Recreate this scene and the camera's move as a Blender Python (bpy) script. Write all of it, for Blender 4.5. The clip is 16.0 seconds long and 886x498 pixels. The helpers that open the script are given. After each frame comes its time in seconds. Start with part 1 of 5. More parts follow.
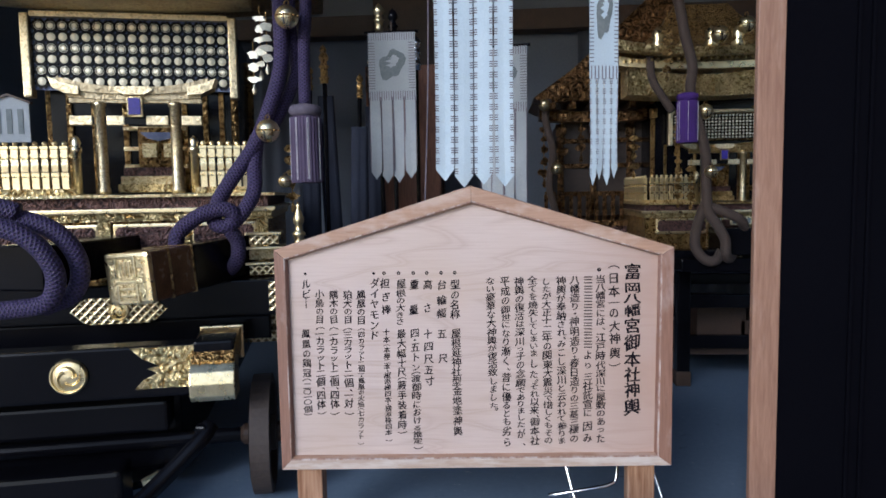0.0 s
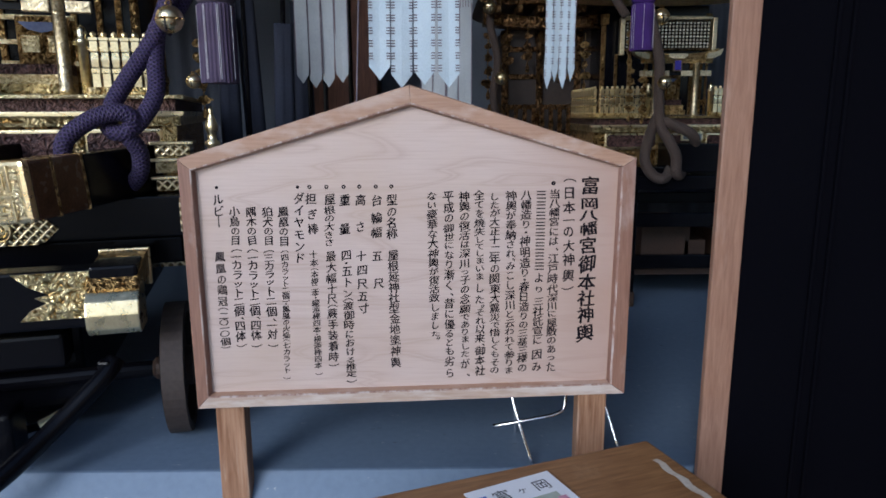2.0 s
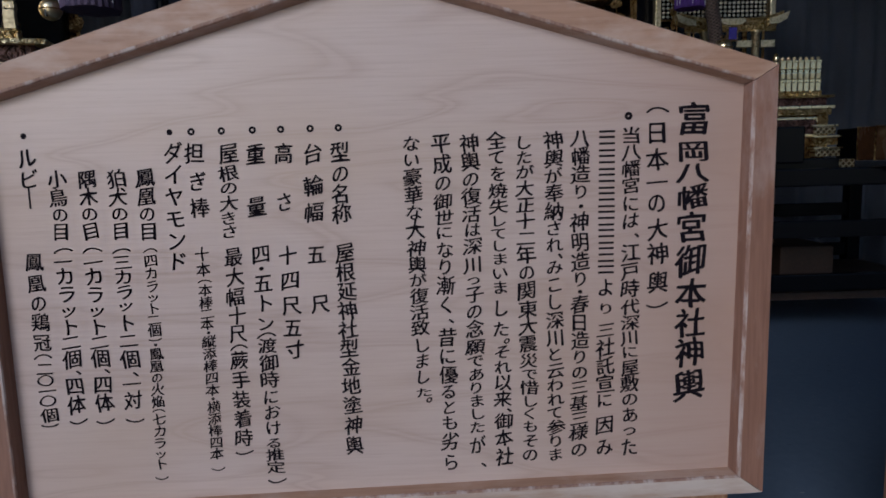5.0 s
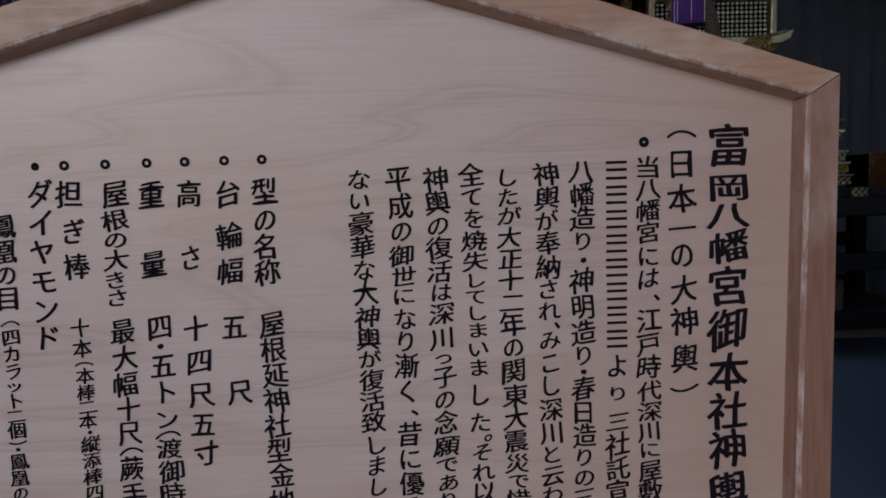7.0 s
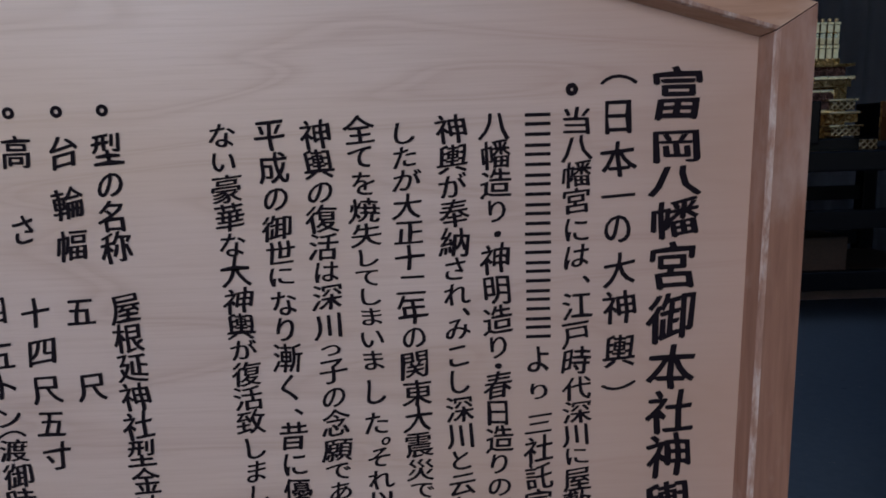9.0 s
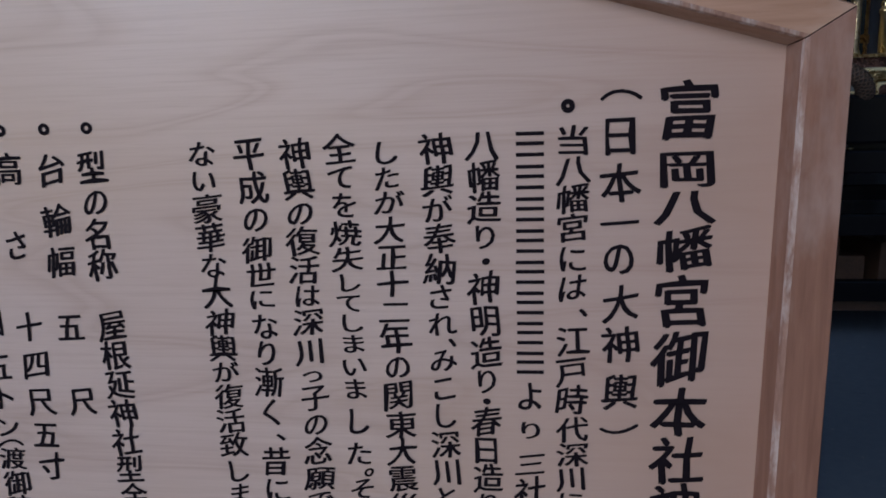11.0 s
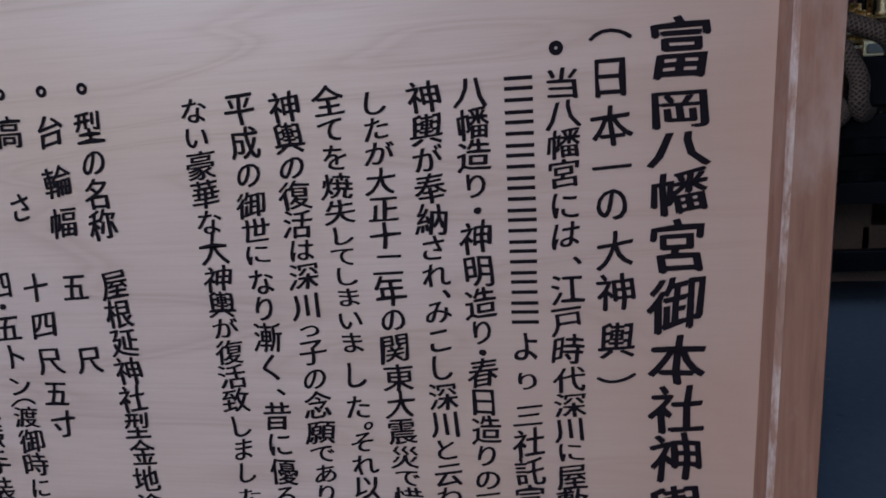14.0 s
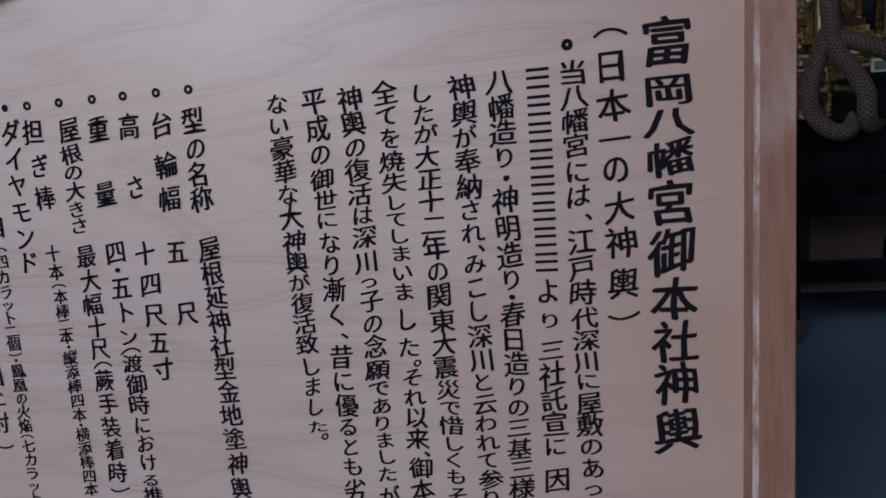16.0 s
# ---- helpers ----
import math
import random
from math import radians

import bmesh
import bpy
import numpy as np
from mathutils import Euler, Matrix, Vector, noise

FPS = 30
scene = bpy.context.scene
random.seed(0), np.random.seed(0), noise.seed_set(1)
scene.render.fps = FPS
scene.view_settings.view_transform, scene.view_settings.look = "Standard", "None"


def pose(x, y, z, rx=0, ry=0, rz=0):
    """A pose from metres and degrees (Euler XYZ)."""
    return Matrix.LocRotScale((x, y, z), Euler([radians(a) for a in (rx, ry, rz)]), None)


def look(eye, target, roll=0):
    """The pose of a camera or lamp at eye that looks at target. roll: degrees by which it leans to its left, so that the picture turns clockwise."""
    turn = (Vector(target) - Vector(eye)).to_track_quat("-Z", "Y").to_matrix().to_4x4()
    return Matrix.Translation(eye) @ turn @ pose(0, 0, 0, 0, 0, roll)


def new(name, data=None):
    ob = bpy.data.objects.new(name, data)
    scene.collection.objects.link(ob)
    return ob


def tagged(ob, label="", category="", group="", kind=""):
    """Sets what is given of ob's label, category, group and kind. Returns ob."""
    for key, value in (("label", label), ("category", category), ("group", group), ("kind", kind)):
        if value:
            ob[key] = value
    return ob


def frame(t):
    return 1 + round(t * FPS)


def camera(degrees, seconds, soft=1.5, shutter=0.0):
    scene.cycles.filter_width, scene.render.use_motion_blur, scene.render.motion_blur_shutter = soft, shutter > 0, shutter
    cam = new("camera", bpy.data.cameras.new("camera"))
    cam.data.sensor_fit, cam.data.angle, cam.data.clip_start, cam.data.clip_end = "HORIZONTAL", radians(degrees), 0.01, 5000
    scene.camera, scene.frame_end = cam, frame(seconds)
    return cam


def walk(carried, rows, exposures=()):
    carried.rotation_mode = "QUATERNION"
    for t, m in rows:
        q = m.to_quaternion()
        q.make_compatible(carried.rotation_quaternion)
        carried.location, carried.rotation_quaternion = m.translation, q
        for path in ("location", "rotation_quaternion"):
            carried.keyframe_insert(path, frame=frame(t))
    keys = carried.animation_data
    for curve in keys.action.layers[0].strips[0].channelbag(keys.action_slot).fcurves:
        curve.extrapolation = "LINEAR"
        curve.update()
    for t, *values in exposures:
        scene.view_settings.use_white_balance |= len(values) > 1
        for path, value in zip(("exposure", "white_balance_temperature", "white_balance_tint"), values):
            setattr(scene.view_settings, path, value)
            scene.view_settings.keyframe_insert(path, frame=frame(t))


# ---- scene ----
cam = camera(67.0, 16.0, soft=1.7)
PATH = [
    (0, (0.133, -0.032, 1.363), (-0.031, 1.954, 1.197), -1.0),
    (0.5, (0.093, 0.023, 1.391), (0.009, 2.003, 1.119), -0.8),
    (1, (0.104, 0.060, 1.377), (0.081, 2.028, 1.023), -0.6),
    (1.5, (0.115, 0.088, 1.356), (0.138, 2.048, 0.959), -0.1),
    (2, (0.120, 0.208, 1.313), (0.139, 2.167, 0.914), -0.3),
    (2.5, (0.115, 0.310, 1.275), (0.147, 2.272, 0.889), -0.3),
    (3, (0.129, 0.486, 1.222), (0.174, 2.449, 0.842), -0.5),
    (3.5, (0.133, 0.630, 1.171), (0.170, 2.599, 0.819), -0.8),
    (4, (0.143, 0.774, 1.139), (0.167, 2.746, 0.808), -1.2),
    (4.2, (0.138, 0.826, 1.122), (0.162, 2.800, 0.802), -1.4),
    (6.3, (0.152, 1.139, 1.036), (0.179, 3.130, 0.852), -1.7),
    (6.5, (0.156, 1.162, 1.061), (0.194, 3.153, 0.880), -1.9),
    (7, (0.177, 1.233, 1.083), (0.239, 3.223, 0.897), -1.9),
    (7.5, (0.237, 1.286, 1.090), (0.305, 3.273, 0.877), -2.3),
    (8, (0.286, 1.361, 1.108), (0.331, 3.346, 0.865), -2.0),
    (8.5, (0.294, 1.335, 1.111), (0.310, 3.314, 0.821), -2.1),
    (9, (0.303, 1.364, 1.088), (0.327, 3.336, 0.752), -1.8),
    (9.5, (0.336, 1.369, 1.094), (0.351, 3.337, 0.737), -2.3),
    (10, (0.360, 1.408, 1.105), (0.299, 3.375, 0.750), -2.5),
    (10.2, (0.367, 1.421, 1.116), (0.247, 3.383, 0.748), -2.5),
    (12.3, (0.411, 1.403, 1.113), (0.147, 3.350, 0.741), -1.8),
    (12.5, (0.411, 1.406, 1.125), (0.140, 3.342, 0.699), -2.1),
    (13, (0.410, 1.415, 1.108), (0.148, 3.351, 0.679), -2.2),
    (13.5, (0.419, 1.427, 1.095), (0.131, 3.362, 0.678), -2.9),
    (14, (0.424, 1.416, 1.081), (0.115, 3.349, 0.676), -3.4),
    (14.5, (0.430, 1.377, 1.060), (0.100, 3.314, 0.685), -3.6),
    (15, (0.433, 1.335, 1.042), (0.084, 3.276, 0.711), -4.0),
    (15.5, (0.436, 1.301, 1.031), (0.061, 3.242, 0.727), -4.3),
    (16, (0.435, 1.269, 1.028), (0.044, 3.208, 0.736), -4.4),
]
walk(cam, [(t, look(eye, target, roll)) for t, eye, target, roll in PATH],
     exposures=[(0, 0.20, 5400, 11), (1.5, 0.07, 5350, 10), (2.5, -0.13, 5380, 11), (3.5, -0.39, 5420, 11), (4.2, -0.56, 5460, 12),
                (6.5, -1.0, 5600, 14), (9, -0.92, 5540, 14), (12.5, -0.78, 5330, 14), (16, -0.77, 5250, 13)])

# ---- world, sun, exposure ----
sky_world = bpy.data.worlds.new("sky")
sky_world.use_nodes = True
scene.world = sky_world
wn = sky_world.node_tree.nodes
sky_tex = wn.new("ShaderNodeTexSky")
sky_tex.sky_type = 'NISHITA'
sky_tex.sun_disc = False
sky_tex.sun_elevation = radians(23)
sky_tex.sun_rotation = radians(207)
sky_tex.air_density = 1.0
sky_tex.dust_density = 1.0
wn["Background"].inputs["Strength"].default_value = 0.15
sky_world.node_tree.links.new(sky_tex.outputs[0], wn["Background"].inputs["Color"])

sun = new("sun", bpy.data.lights.new("sun", 'SUN'))
sun.data.energy = 1.6
sun.data.angle = radians(25)
sun.data.color = (1.0, 0.985, 0.965)
sun.matrix_world = look((-5.6, -9, 5.2), (0, 2, 0))


# ---- material helpers ----
def base_mat(name, rough=0.5, metal=0.0):
    m = bpy.data.materials.new(name)
    m.use_nodes = True
    nt = m.node_tree
    b = nt.nodes["Principled BSDF"]
    b.inputs["Roughness"].default_value = rough
    b.inputs["Metallic"].default_value = metal
    return m, nt, b


def node(nt, kind, **values):
    n = nt.nodes.new(kind)
    for k, v in values.items():
        n.inputs[k].default_value = v
    return n


def coords(nt, scale=(1, 1, 1), space="Object"):
    tc = nt.nodes.new("ShaderNodeTexCoord")
    mp = nt.nodes.new("ShaderNodeMapping")
    mp.inputs["Scale"].default_value = scale
    nt.links.new(tc.outputs[space], mp.inputs["Vector"])
    return mp.outputs["Vector"]


def noise_fac(nt, vec, scale, detail=4.0, rough=0.55, distort=0.0):
    n = node(nt, "ShaderNodeTexNoise", Scale=scale, Detail=detail, Roughness=rough, Distortion=distort)
    nt.links.new(vec, n.inputs["Vector"])
    return n.outputs["Fac"]


def ramp(nt, fac, stops):
    r = nt.nodes.new("ShaderNodeValToRGB")
    els = r.color_ramp.elements
    while len(els) < len(stops):
        els.new(0.5)
    for e, (p, c) in zip(els, stops):
        e.position = p
        e.color = (*c, 1.0) if len(c) == 3 else c
    nt.links.new(fac, r.inputs["Fac"])
    return r.outputs["Color"]


def mix(nt, fac, a, b, kind='MIX'):
    m = nt.nodes.new("ShaderNodeMix")
    m.data_type = 'RGBA'
    m.blend_type = kind
    if isinstance(fac, (int, float)):
        m.inputs[0].default_value = fac
    else:
        nt.links.new(fac, m.inputs[0])
    for sock, v in ((m.inputs[6], a), (m.inputs[7], b)):
        if isinstance(v, tuple):
            sock.default_value = (*v, 1.0)
        else:
            nt.links.new(v, sock)
    return m.outputs[2]


def bump(nt, b, height, strength=0.3, dist=0.01):
    bp = node(nt, "ShaderNodeBump", Strength=strength, Distance=dist)
    nt.links.new(height, bp.inputs["Height"])
    nt.links.new(bp.outputs["Normal"], b.inputs["Normal"])


def plain_mat(name, dark, light, rough=0.5, metal=0.0, scale=6.0, bump_scale=60.0, bump_k=0.15, rough_var=0.15, coat=0.0):
    """Two tones mixed by large and fine noise, with fine relief and uneven gloss."""
    m, nt, b = base_mat(name, rough, metal)
    v = coords(nt)
    big = noise_fac(nt, v, scale)
    fine = noise_fac(nt, v, bump_scale, 3.0)
    mean = node(nt, "ShaderNodeMath")
    mean.operation = 'MULTIPLY_ADD'
    nt.links.new(fine, mean.inputs[0])
    mean.inputs[1].default_value = 0.45
    half = node(nt, "ShaderNodeMath")
    half.operation = 'MULTIPLY'
    half.inputs[1].default_value = 0.55
    nt.links.new(big, half.inputs[0])
    nt.links.new(half.outputs[0], mean.inputs[2])
    nt.links.new(ramp(nt, mean.outputs[0], [(0.3, dark), (0.7, light)]), b.inputs["Base Color"])
    rr = node(nt, "ShaderNodeMapRange")
    rr.inputs["To Min"].default_value = max(0.03, rough - rough_var)
    rr.inputs["To Max"].default_value = min(1.0, rough + rough_var)
    nt.links.new(big, rr.inputs["Value"])
    nt.links.new(rr.outputs[0], b.inputs["Roughness"])
    bump(nt, b, fine, bump_k, 0.004)
    b.inputs["Coat Weight"].default_value = coat
    b.inputs["Coat Roughness"].default_value = 0.08
    return m


def board_wood(name, light, mid, dark, freq=9.0, stretch=(1.1, 1.0, 6.0), knots=0.3, heart=0.0):
    """Planed softwood: contour-like grain that runs along x, fine fibres, faint stains."""
    m, nt, b = base_mat(name, 0.5)
    v = coords(nt, stretch)
    hills = noise_fac(nt, v, 1.1, 2.0, 0.45, 0.35)
    k = node(nt, "ShaderNodeMath")
    k.operation = 'MULTIPLY'
    k.inputs[1].default_value = freq * 6.28
    nt.links.new(hills, k.inputs[0])
    s = node(nt, "ShaderNodeMath")
    s.operation = 'SINE'
    nt.links.new(k.outputs[0], s.inputs[0])
    rings = ramp(nt, s.outputs[0], [(0.0, light), (0.62, mid), (0.93, dark), (1.0, mid)])
    fibre = noise_fac(nt, coords(nt, (5, 60, 230)), 1.0, 5.0, 0.7)
    stain = noise_fac(nt, coords(nt, (2.2, 2.2, 5.5)), 1.0, 4.0, 0.6)
    pores = noise_fac(nt, coords(nt, (16, 60, 420)), 1.0, 2.0, 0.5)
    col = mix(nt, 0.4, rings, ramp(nt, fibre, [(0.34, dark), (0.56, light)]))
    col = mix(nt, ramp(nt, stain, [(0.45, (0, 0, 0)), (0.8, (knots,) * 3)]), col, dark)
    tone = noise_fac(nt, coords(nt, (1.0, 1.0, 1.7)), 1.9, 2.0, 0.5)
    col = mix(nt, ramp(nt, tone, [(0.48, (0, 0, 0)), (0.70, (0.6,) * 3)]), col, (0.50, 0.375, 0.29))
    col = mix(nt, ramp(nt, pores, [(0.60, (0, 0, 0)), (0.72, (0.35,) * 3)]), col, dark)
    if heart:
        tc = nt.nodes.new("ShaderNodeTexCoord")
        sep = nt.nodes.new("ShaderNodeSeparateXYZ")
        nt.links.new(tc.outputs["Object"], sep.inputs[0])
        wob = node(nt, "ShaderNodeMath")
        wob.operation = 'MULTIPLY_ADD'
        wob.inputs[1].default_value = 0.30
        nt.links.new(tone, wob.inputs[0])
        nt.links.new(sep.outputs[0], wob.inputs[2])
        red = node(nt, "ShaderNodeMapRange")
        red.inputs["From Min"].default_value = 0.42
        red.inputs["From Max"].default_value = 0.78
        red.inputs["To Max"].default_value = heart
        nt.links.new(wob.outputs[0], red.inputs["Value"])
        col = mix(nt, red.outputs[0], col, (0.40, 0.262, 0.205))
    nt.links.new(col, b.inputs["Base Color"])
    gl = node(nt, "ShaderNodeMapRange")
    gl.inputs["To Min"].default_value = 0.24
    gl.inputs["To Max"].default_value = 0.42
    nt.links.new(fibre, gl.inputs["Value"])
    nt.links.new(gl.outputs[0], b.inputs["Roughness"])
    bump(nt, b, fibre, 0.15, 0.001)
    return m


def frame_wood(name, light, dark, worn, along=(30, 30, 3), wear_at=0.56, patch_size=(5, 5, 5)):
    """Weathered framing timber: long fibres, orange heart, pale rubbed patches."""
    m, nt, b = base_mat(name, 0.55)
    fibre = noise_fac(nt, coords(nt, along), 3.0, 5.0, 0.6, 0.4)
    base = ramp(nt, fibre, [(0.3, dark), (0.68, light)])
    patch = noise_fac(nt, coords(nt, patch_size), 1.3, 5.0, 0.65)
    col = mix(nt, ramp(nt, patch, [(wear_at, (0, 0, 0)), (wear_at + 0.14, (0.8, 0.8, 0.8))]), base, worn)
    nt.links.new(col, b.inputs["Base Color"])
    bump(nt, b, fibre, 0.25, 0.002)
    return m


def carved_gold(name, scale=26.0, k=1.0, dark=(0.45, 0.27, 0.08), light=(0.98, 0.80, 0.42), rough=0.3):
    """Chased gilt metal: flowing relief that catches the light, tarnish in the hollows."""
    m, nt, b = base_mat(name, rough, 1.0)
    v = coords(nt)
    swirl = noise_fac(nt, v, scale, 2.0, 0.5, 1.8)
    tarnish = noise_fac(nt, v, 7.0, 4.0)
    col = ramp(nt, swirl, [(0.36, dark), (0.52, light)])
    col = mix(nt, ramp(nt, tarnish, [(0.5, (0, 0, 0)), (0.85, (0.6, 0.6, 0.6))]), col, dark)
    nt.links.new(col, b.inputs["Base Color"])
    bump(nt, b, swirl, 1.0, 1.1 * k / scale)
    return m


def woven_gold(name):
    """Gilt plate chased with a slanting basket pattern."""
    m, nt, b = base_mat(name, 0.3, 1.0)
    v = coords(nt, (1, 1, 1))
    out = None
    for ang in (45, -45):
        mp = nt.nodes.new("ShaderNodeMapping")
        mp.inputs["Rotation"].default_value = (0, radians(ang), 0)
        nt.links.new(v, mp.inputs["Vector"])
        w = node(nt, "ShaderNodeTexWave", Scale=11.0)
        w.bands_direction = 'X'
        nt.links.new(mp.outputs[0], w.inputs["Vector"])
        if out is None:
            out = w.outputs["Fac"]
        else:
            mx = node(nt, "ShaderNodeMath")
            mx.operation = 'MAXIMUM'
            nt.links.new(out, mx.inputs[0])
            nt.links.new(w.outputs["Fac"], mx.inputs[1])
            out = mx.outputs[0]
    nt.links.new(ramp(nt, out, [(0.5, (0.24, 0.17, 0.075)), (0.9, (0.86, 0.74, 0.47))]), b.inputs["Base Color"])
    bump(nt, b, out, 0.8, 0.006)
    return m


def rope_mat(name, dark, light, around=8.0, along=58.0):
    """Braided cord: crossing strands in relief over the tube's own lengths, highlights painted on their crests."""
    m, nt, b = base_mat(name, 0.65)
    tc = nt.nodes.new("ShaderNodeTexCoord")
    sep = nt.nodes.new("ShaderNodeSeparateXYZ")
    nt.links.new(tc.outputs["UV"], sep.inputs[0])
    waves = []
    for sign_ in (1, -1):
        a = node(nt, "ShaderNodeMath")
        a.operation = 'MULTIPLY'
        a.inputs[1].default_value = around * 6.2832 * sign_
        nt.links.new(sep.outputs[0], a.inputs[0])
        c = node(nt, "ShaderNodeMath")
        c.operation = 'MULTIPLY_ADD'
        c.inputs[1].default_value = along * 6.2832
        nt.links.new(sep.outputs[1], c.inputs[0])
        nt.links.new(a.outputs[0], c.inputs[2])
        s = node(nt, "ShaderNodeMath")
        s.operation = 'SINE'
        nt.links.new(c.outputs[0], s.inputs[0])
        waves.append(s.outputs[0])
    p = node(nt, "ShaderNodeMath")
    p.operation = 'MAXIMUM'
    nt.links.new(waves[0], p.inputs[0])
    nt.links.new(waves[1], p.inputs[1])
    q = node(nt, "ShaderNodeMath")
    q.operation = 'MULTIPLY_ADD'
    q.inputs[1].default_value = 0.5
    q.inputs[2].default_value = 0.5
    nt.links.new(p.outputs[0], q.inputs[0])
    # lighter crests and darker hollows put the cord's highlights into its colour
    nt.links.new(ramp(nt, q.outputs[0], [(0.45, dark), (0.98, light)]), b.inputs["Base Color"])
    bump(nt, b, q.outputs[0], 0.8, 0.004)
    b.inputs["Sheen Weight"].default_value = 0.04
    return m


HINOKI = board_wood("planed_cypress", (0.57, 0.460, 0.410), (0.53, 0.418, 0.366), (0.455, 0.345, 0.292), freq=7.0, stretch=(1.0, 1.0, 7.0), heart=0.75)
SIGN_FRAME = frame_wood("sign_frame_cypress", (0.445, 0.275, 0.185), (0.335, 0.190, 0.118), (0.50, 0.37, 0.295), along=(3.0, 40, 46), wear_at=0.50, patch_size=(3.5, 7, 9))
# reddish brown uprights, darkened further so the right side's shade sits in the colour
SHADED_SIDE_WOOD = frame_wood("shaded_upright_cypress", (0.285, 0.150, 0.102), (0.195, 0.096, 0.062), (0.36, 0.245, 0.20), along=(46, 40, 3.0), wear_at=0.52, patch_size=(9, 7, 4))
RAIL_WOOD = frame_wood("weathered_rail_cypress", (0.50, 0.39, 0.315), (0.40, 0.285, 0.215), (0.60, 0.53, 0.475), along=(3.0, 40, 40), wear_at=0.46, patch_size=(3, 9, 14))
LEG_WOOD = frame_wood("orange_leg_cypress", (0.43, 0.25, 0.145), (0.20, 0.088, 0.038), (0.48, 0.33, 0.23), along=(26, 26, 1.6), wear_at=0.56, patch_size=(20, 20, 2))
BEAD_WOOD = frame_wood("rubbed_bead_cypress", (0.36, 0.22, 0.165), (0.22, 0.12, 0.085), (0.55, 0.47, 0.43), along=(60, 60, 14), wear_at=0.47, patch_size=(40, 40, 11))
POST_WOOD = frame_wood("door_post_cypress", (0.34, 0.195, 0.128), (0.225, 0.115, 0.072), (0.38, 0.255, 0.19), wear_at=0.58, patch_size=(7, 7, 1.6))
TABLE_WOOD = frame_wood("varnished_table_top", (0.30, 0.155, 0.06), (0.17, 0.075, 0.025), (0.36, 0.21, 0.10), along=(3, 30, 30), wear_at=0.62)
BROWN_WOOD = frame_wood("red_brown_board", (0.26, 0.10, 0.05), (0.13, 0.05, 0.028), (0.28, 0.13, 0.08), wear_at=0.66)
DARK_WOOD = plain_mat("dark_timber", (0.035, 0.020, 0.013), (0.08, 0.045, 0.028), 0.55)
INK = plain_mat("brush_ink", (0.007, 0.005, 0.008), (0.013, 0.010, 0.014), 0.8, bump_k=0.02)
INK.node_tree.nodes["Principled BSDF"].inputs["Specular IOR Level"].default_value = 0.08
INK_GREY = plain_mat("faded_grey_ink", (0.10, 0.12, 0.12), (0.2, 0.22, 0.22), 0.8)
GOLD = plain_mat("gilt_metal", (0.74, 0.59, 0.31), (0.95, 0.82, 0.52), 0.3, 1.0, 22.0, 120.0, 0.2)
GOLD_CARVED = carved_gold("chased_gilt_metal")
GOLD_FINE = carved_gold("finely_chased_gilt_metal", 48.0, 0.6, (0.62, 0.45, 0.20), (1.0, 0.86, 0.52))
GOLD_BEATEN = carved_gold("beaten_pale_gilt_metal", 42.0, 0.12, (0.46, 0.37, 0.21), (0.74, 0.63, 0.40), 0.36)
GOLD_WORN = carved_gold("worn_dull_gilt_metal", 30.0, 0.10, (0.24, 0.19, 0.11), (0.42, 0.35, 0.22), 0.45)
GOLD_WEAVE = woven_gold("basket_chased_gilt_metal")
GOLD_DARK = carved_gold("tarnished_gilt_metal", 24.0, 0.9, (0.13, 0.065, 0.02), (0.55, 0.36, 0.14), 0.36)
PALE_GOLD = plain_mat("pale_gilt_metal", (0.62, 0.50, 0.26), (0.93, 0.82, 0.55), 0.3, 1.0, 10.0, 80.0, 0.2)
DISC_DULL = plain_mat("dull_silvered_boss", (0.34, 0.31, 0.22), (0.58, 0.54, 0.42), 0.45, 1.0, 20.0, 120.0, 0.4)
DISC_PALE = plain_mat("silvered_boss", (0.62, 0.58, 0.44), (0.93, 0.88, 0.74), 0.38, 1.0, 20.0, 120.0, 0.3)
LACQUER = plain_mat("black_lacquer", (0.002, 0.002, 0.003), (0.004, 0.004, 0.006), 0.22, 0.0, 3.0, 140.0, 0.03, 0.08, 0.0)
LACQUER.node_tree.nodes["Principled BSDF"].inputs["Specular IOR Level"].default_value = 0.16
BLACK_DOOR = plain_mat("black_painted_door", (0.0015, 0.0015, 0.003), (0.003, 0.003, 0.005), 0.75, 0.0, 2.0, 80.0, 0.05)
BLACK_DOOR.node_tree.nodes["Principled BSDF"].inputs["Specular IOR Level"].default_value = 0.03
SLEEVE = plain_mat("brown_lacquered_sleeve", (0.05, 0.022, 0.010), (0.16, 0.075, 0.035), 0.25, 0.0, 9.0, 120.0, 0.05)
RUBBER = plain_mat("worn_dark_tyre", (0.025, 0.018, 0.015), (0.06, 0.045, 0.038), 0.7)
CARVED_RED = carved_gold("carved_purple_brown_wood", 30.0, 1.6, (0.03, 0.012, 0.012), (0.17, 0.09, 0.075), 0.5)
CARVED_RED.node_tree.nodes["Principled BSDF"].inputs["Metallic"].default_value = 0.0
BLUE_CLOTH = plain_mat("blue_grey_silk", (0.10, 0.13, 0.26), (0.22, 0.26, 0.42), 0.6)
PLAQUE_BLUE = plain_mat("deep_blue_enamel", (0.02, 0.012, 0.16), (0.05, 0.03, 0.32), 0.35)
PURPLE_ROPE = rope_mat("purple_braided_cord", (0.009, 0.005, 0.024), (0.044, 0.027, 0.094))
BROWN_ROPE = rope_mat("brown_braided_cord", (0.012, 0.008, 0.006), (0.095, 0.062, 0.046))
PURPLE_TASSEL = plain_mat("faded_purple_fringe", (0.042, 0.028, 0.060), (0.092, 0.066, 0.115), 0.85, 0.0, 8.0, 200.0, 0.4)
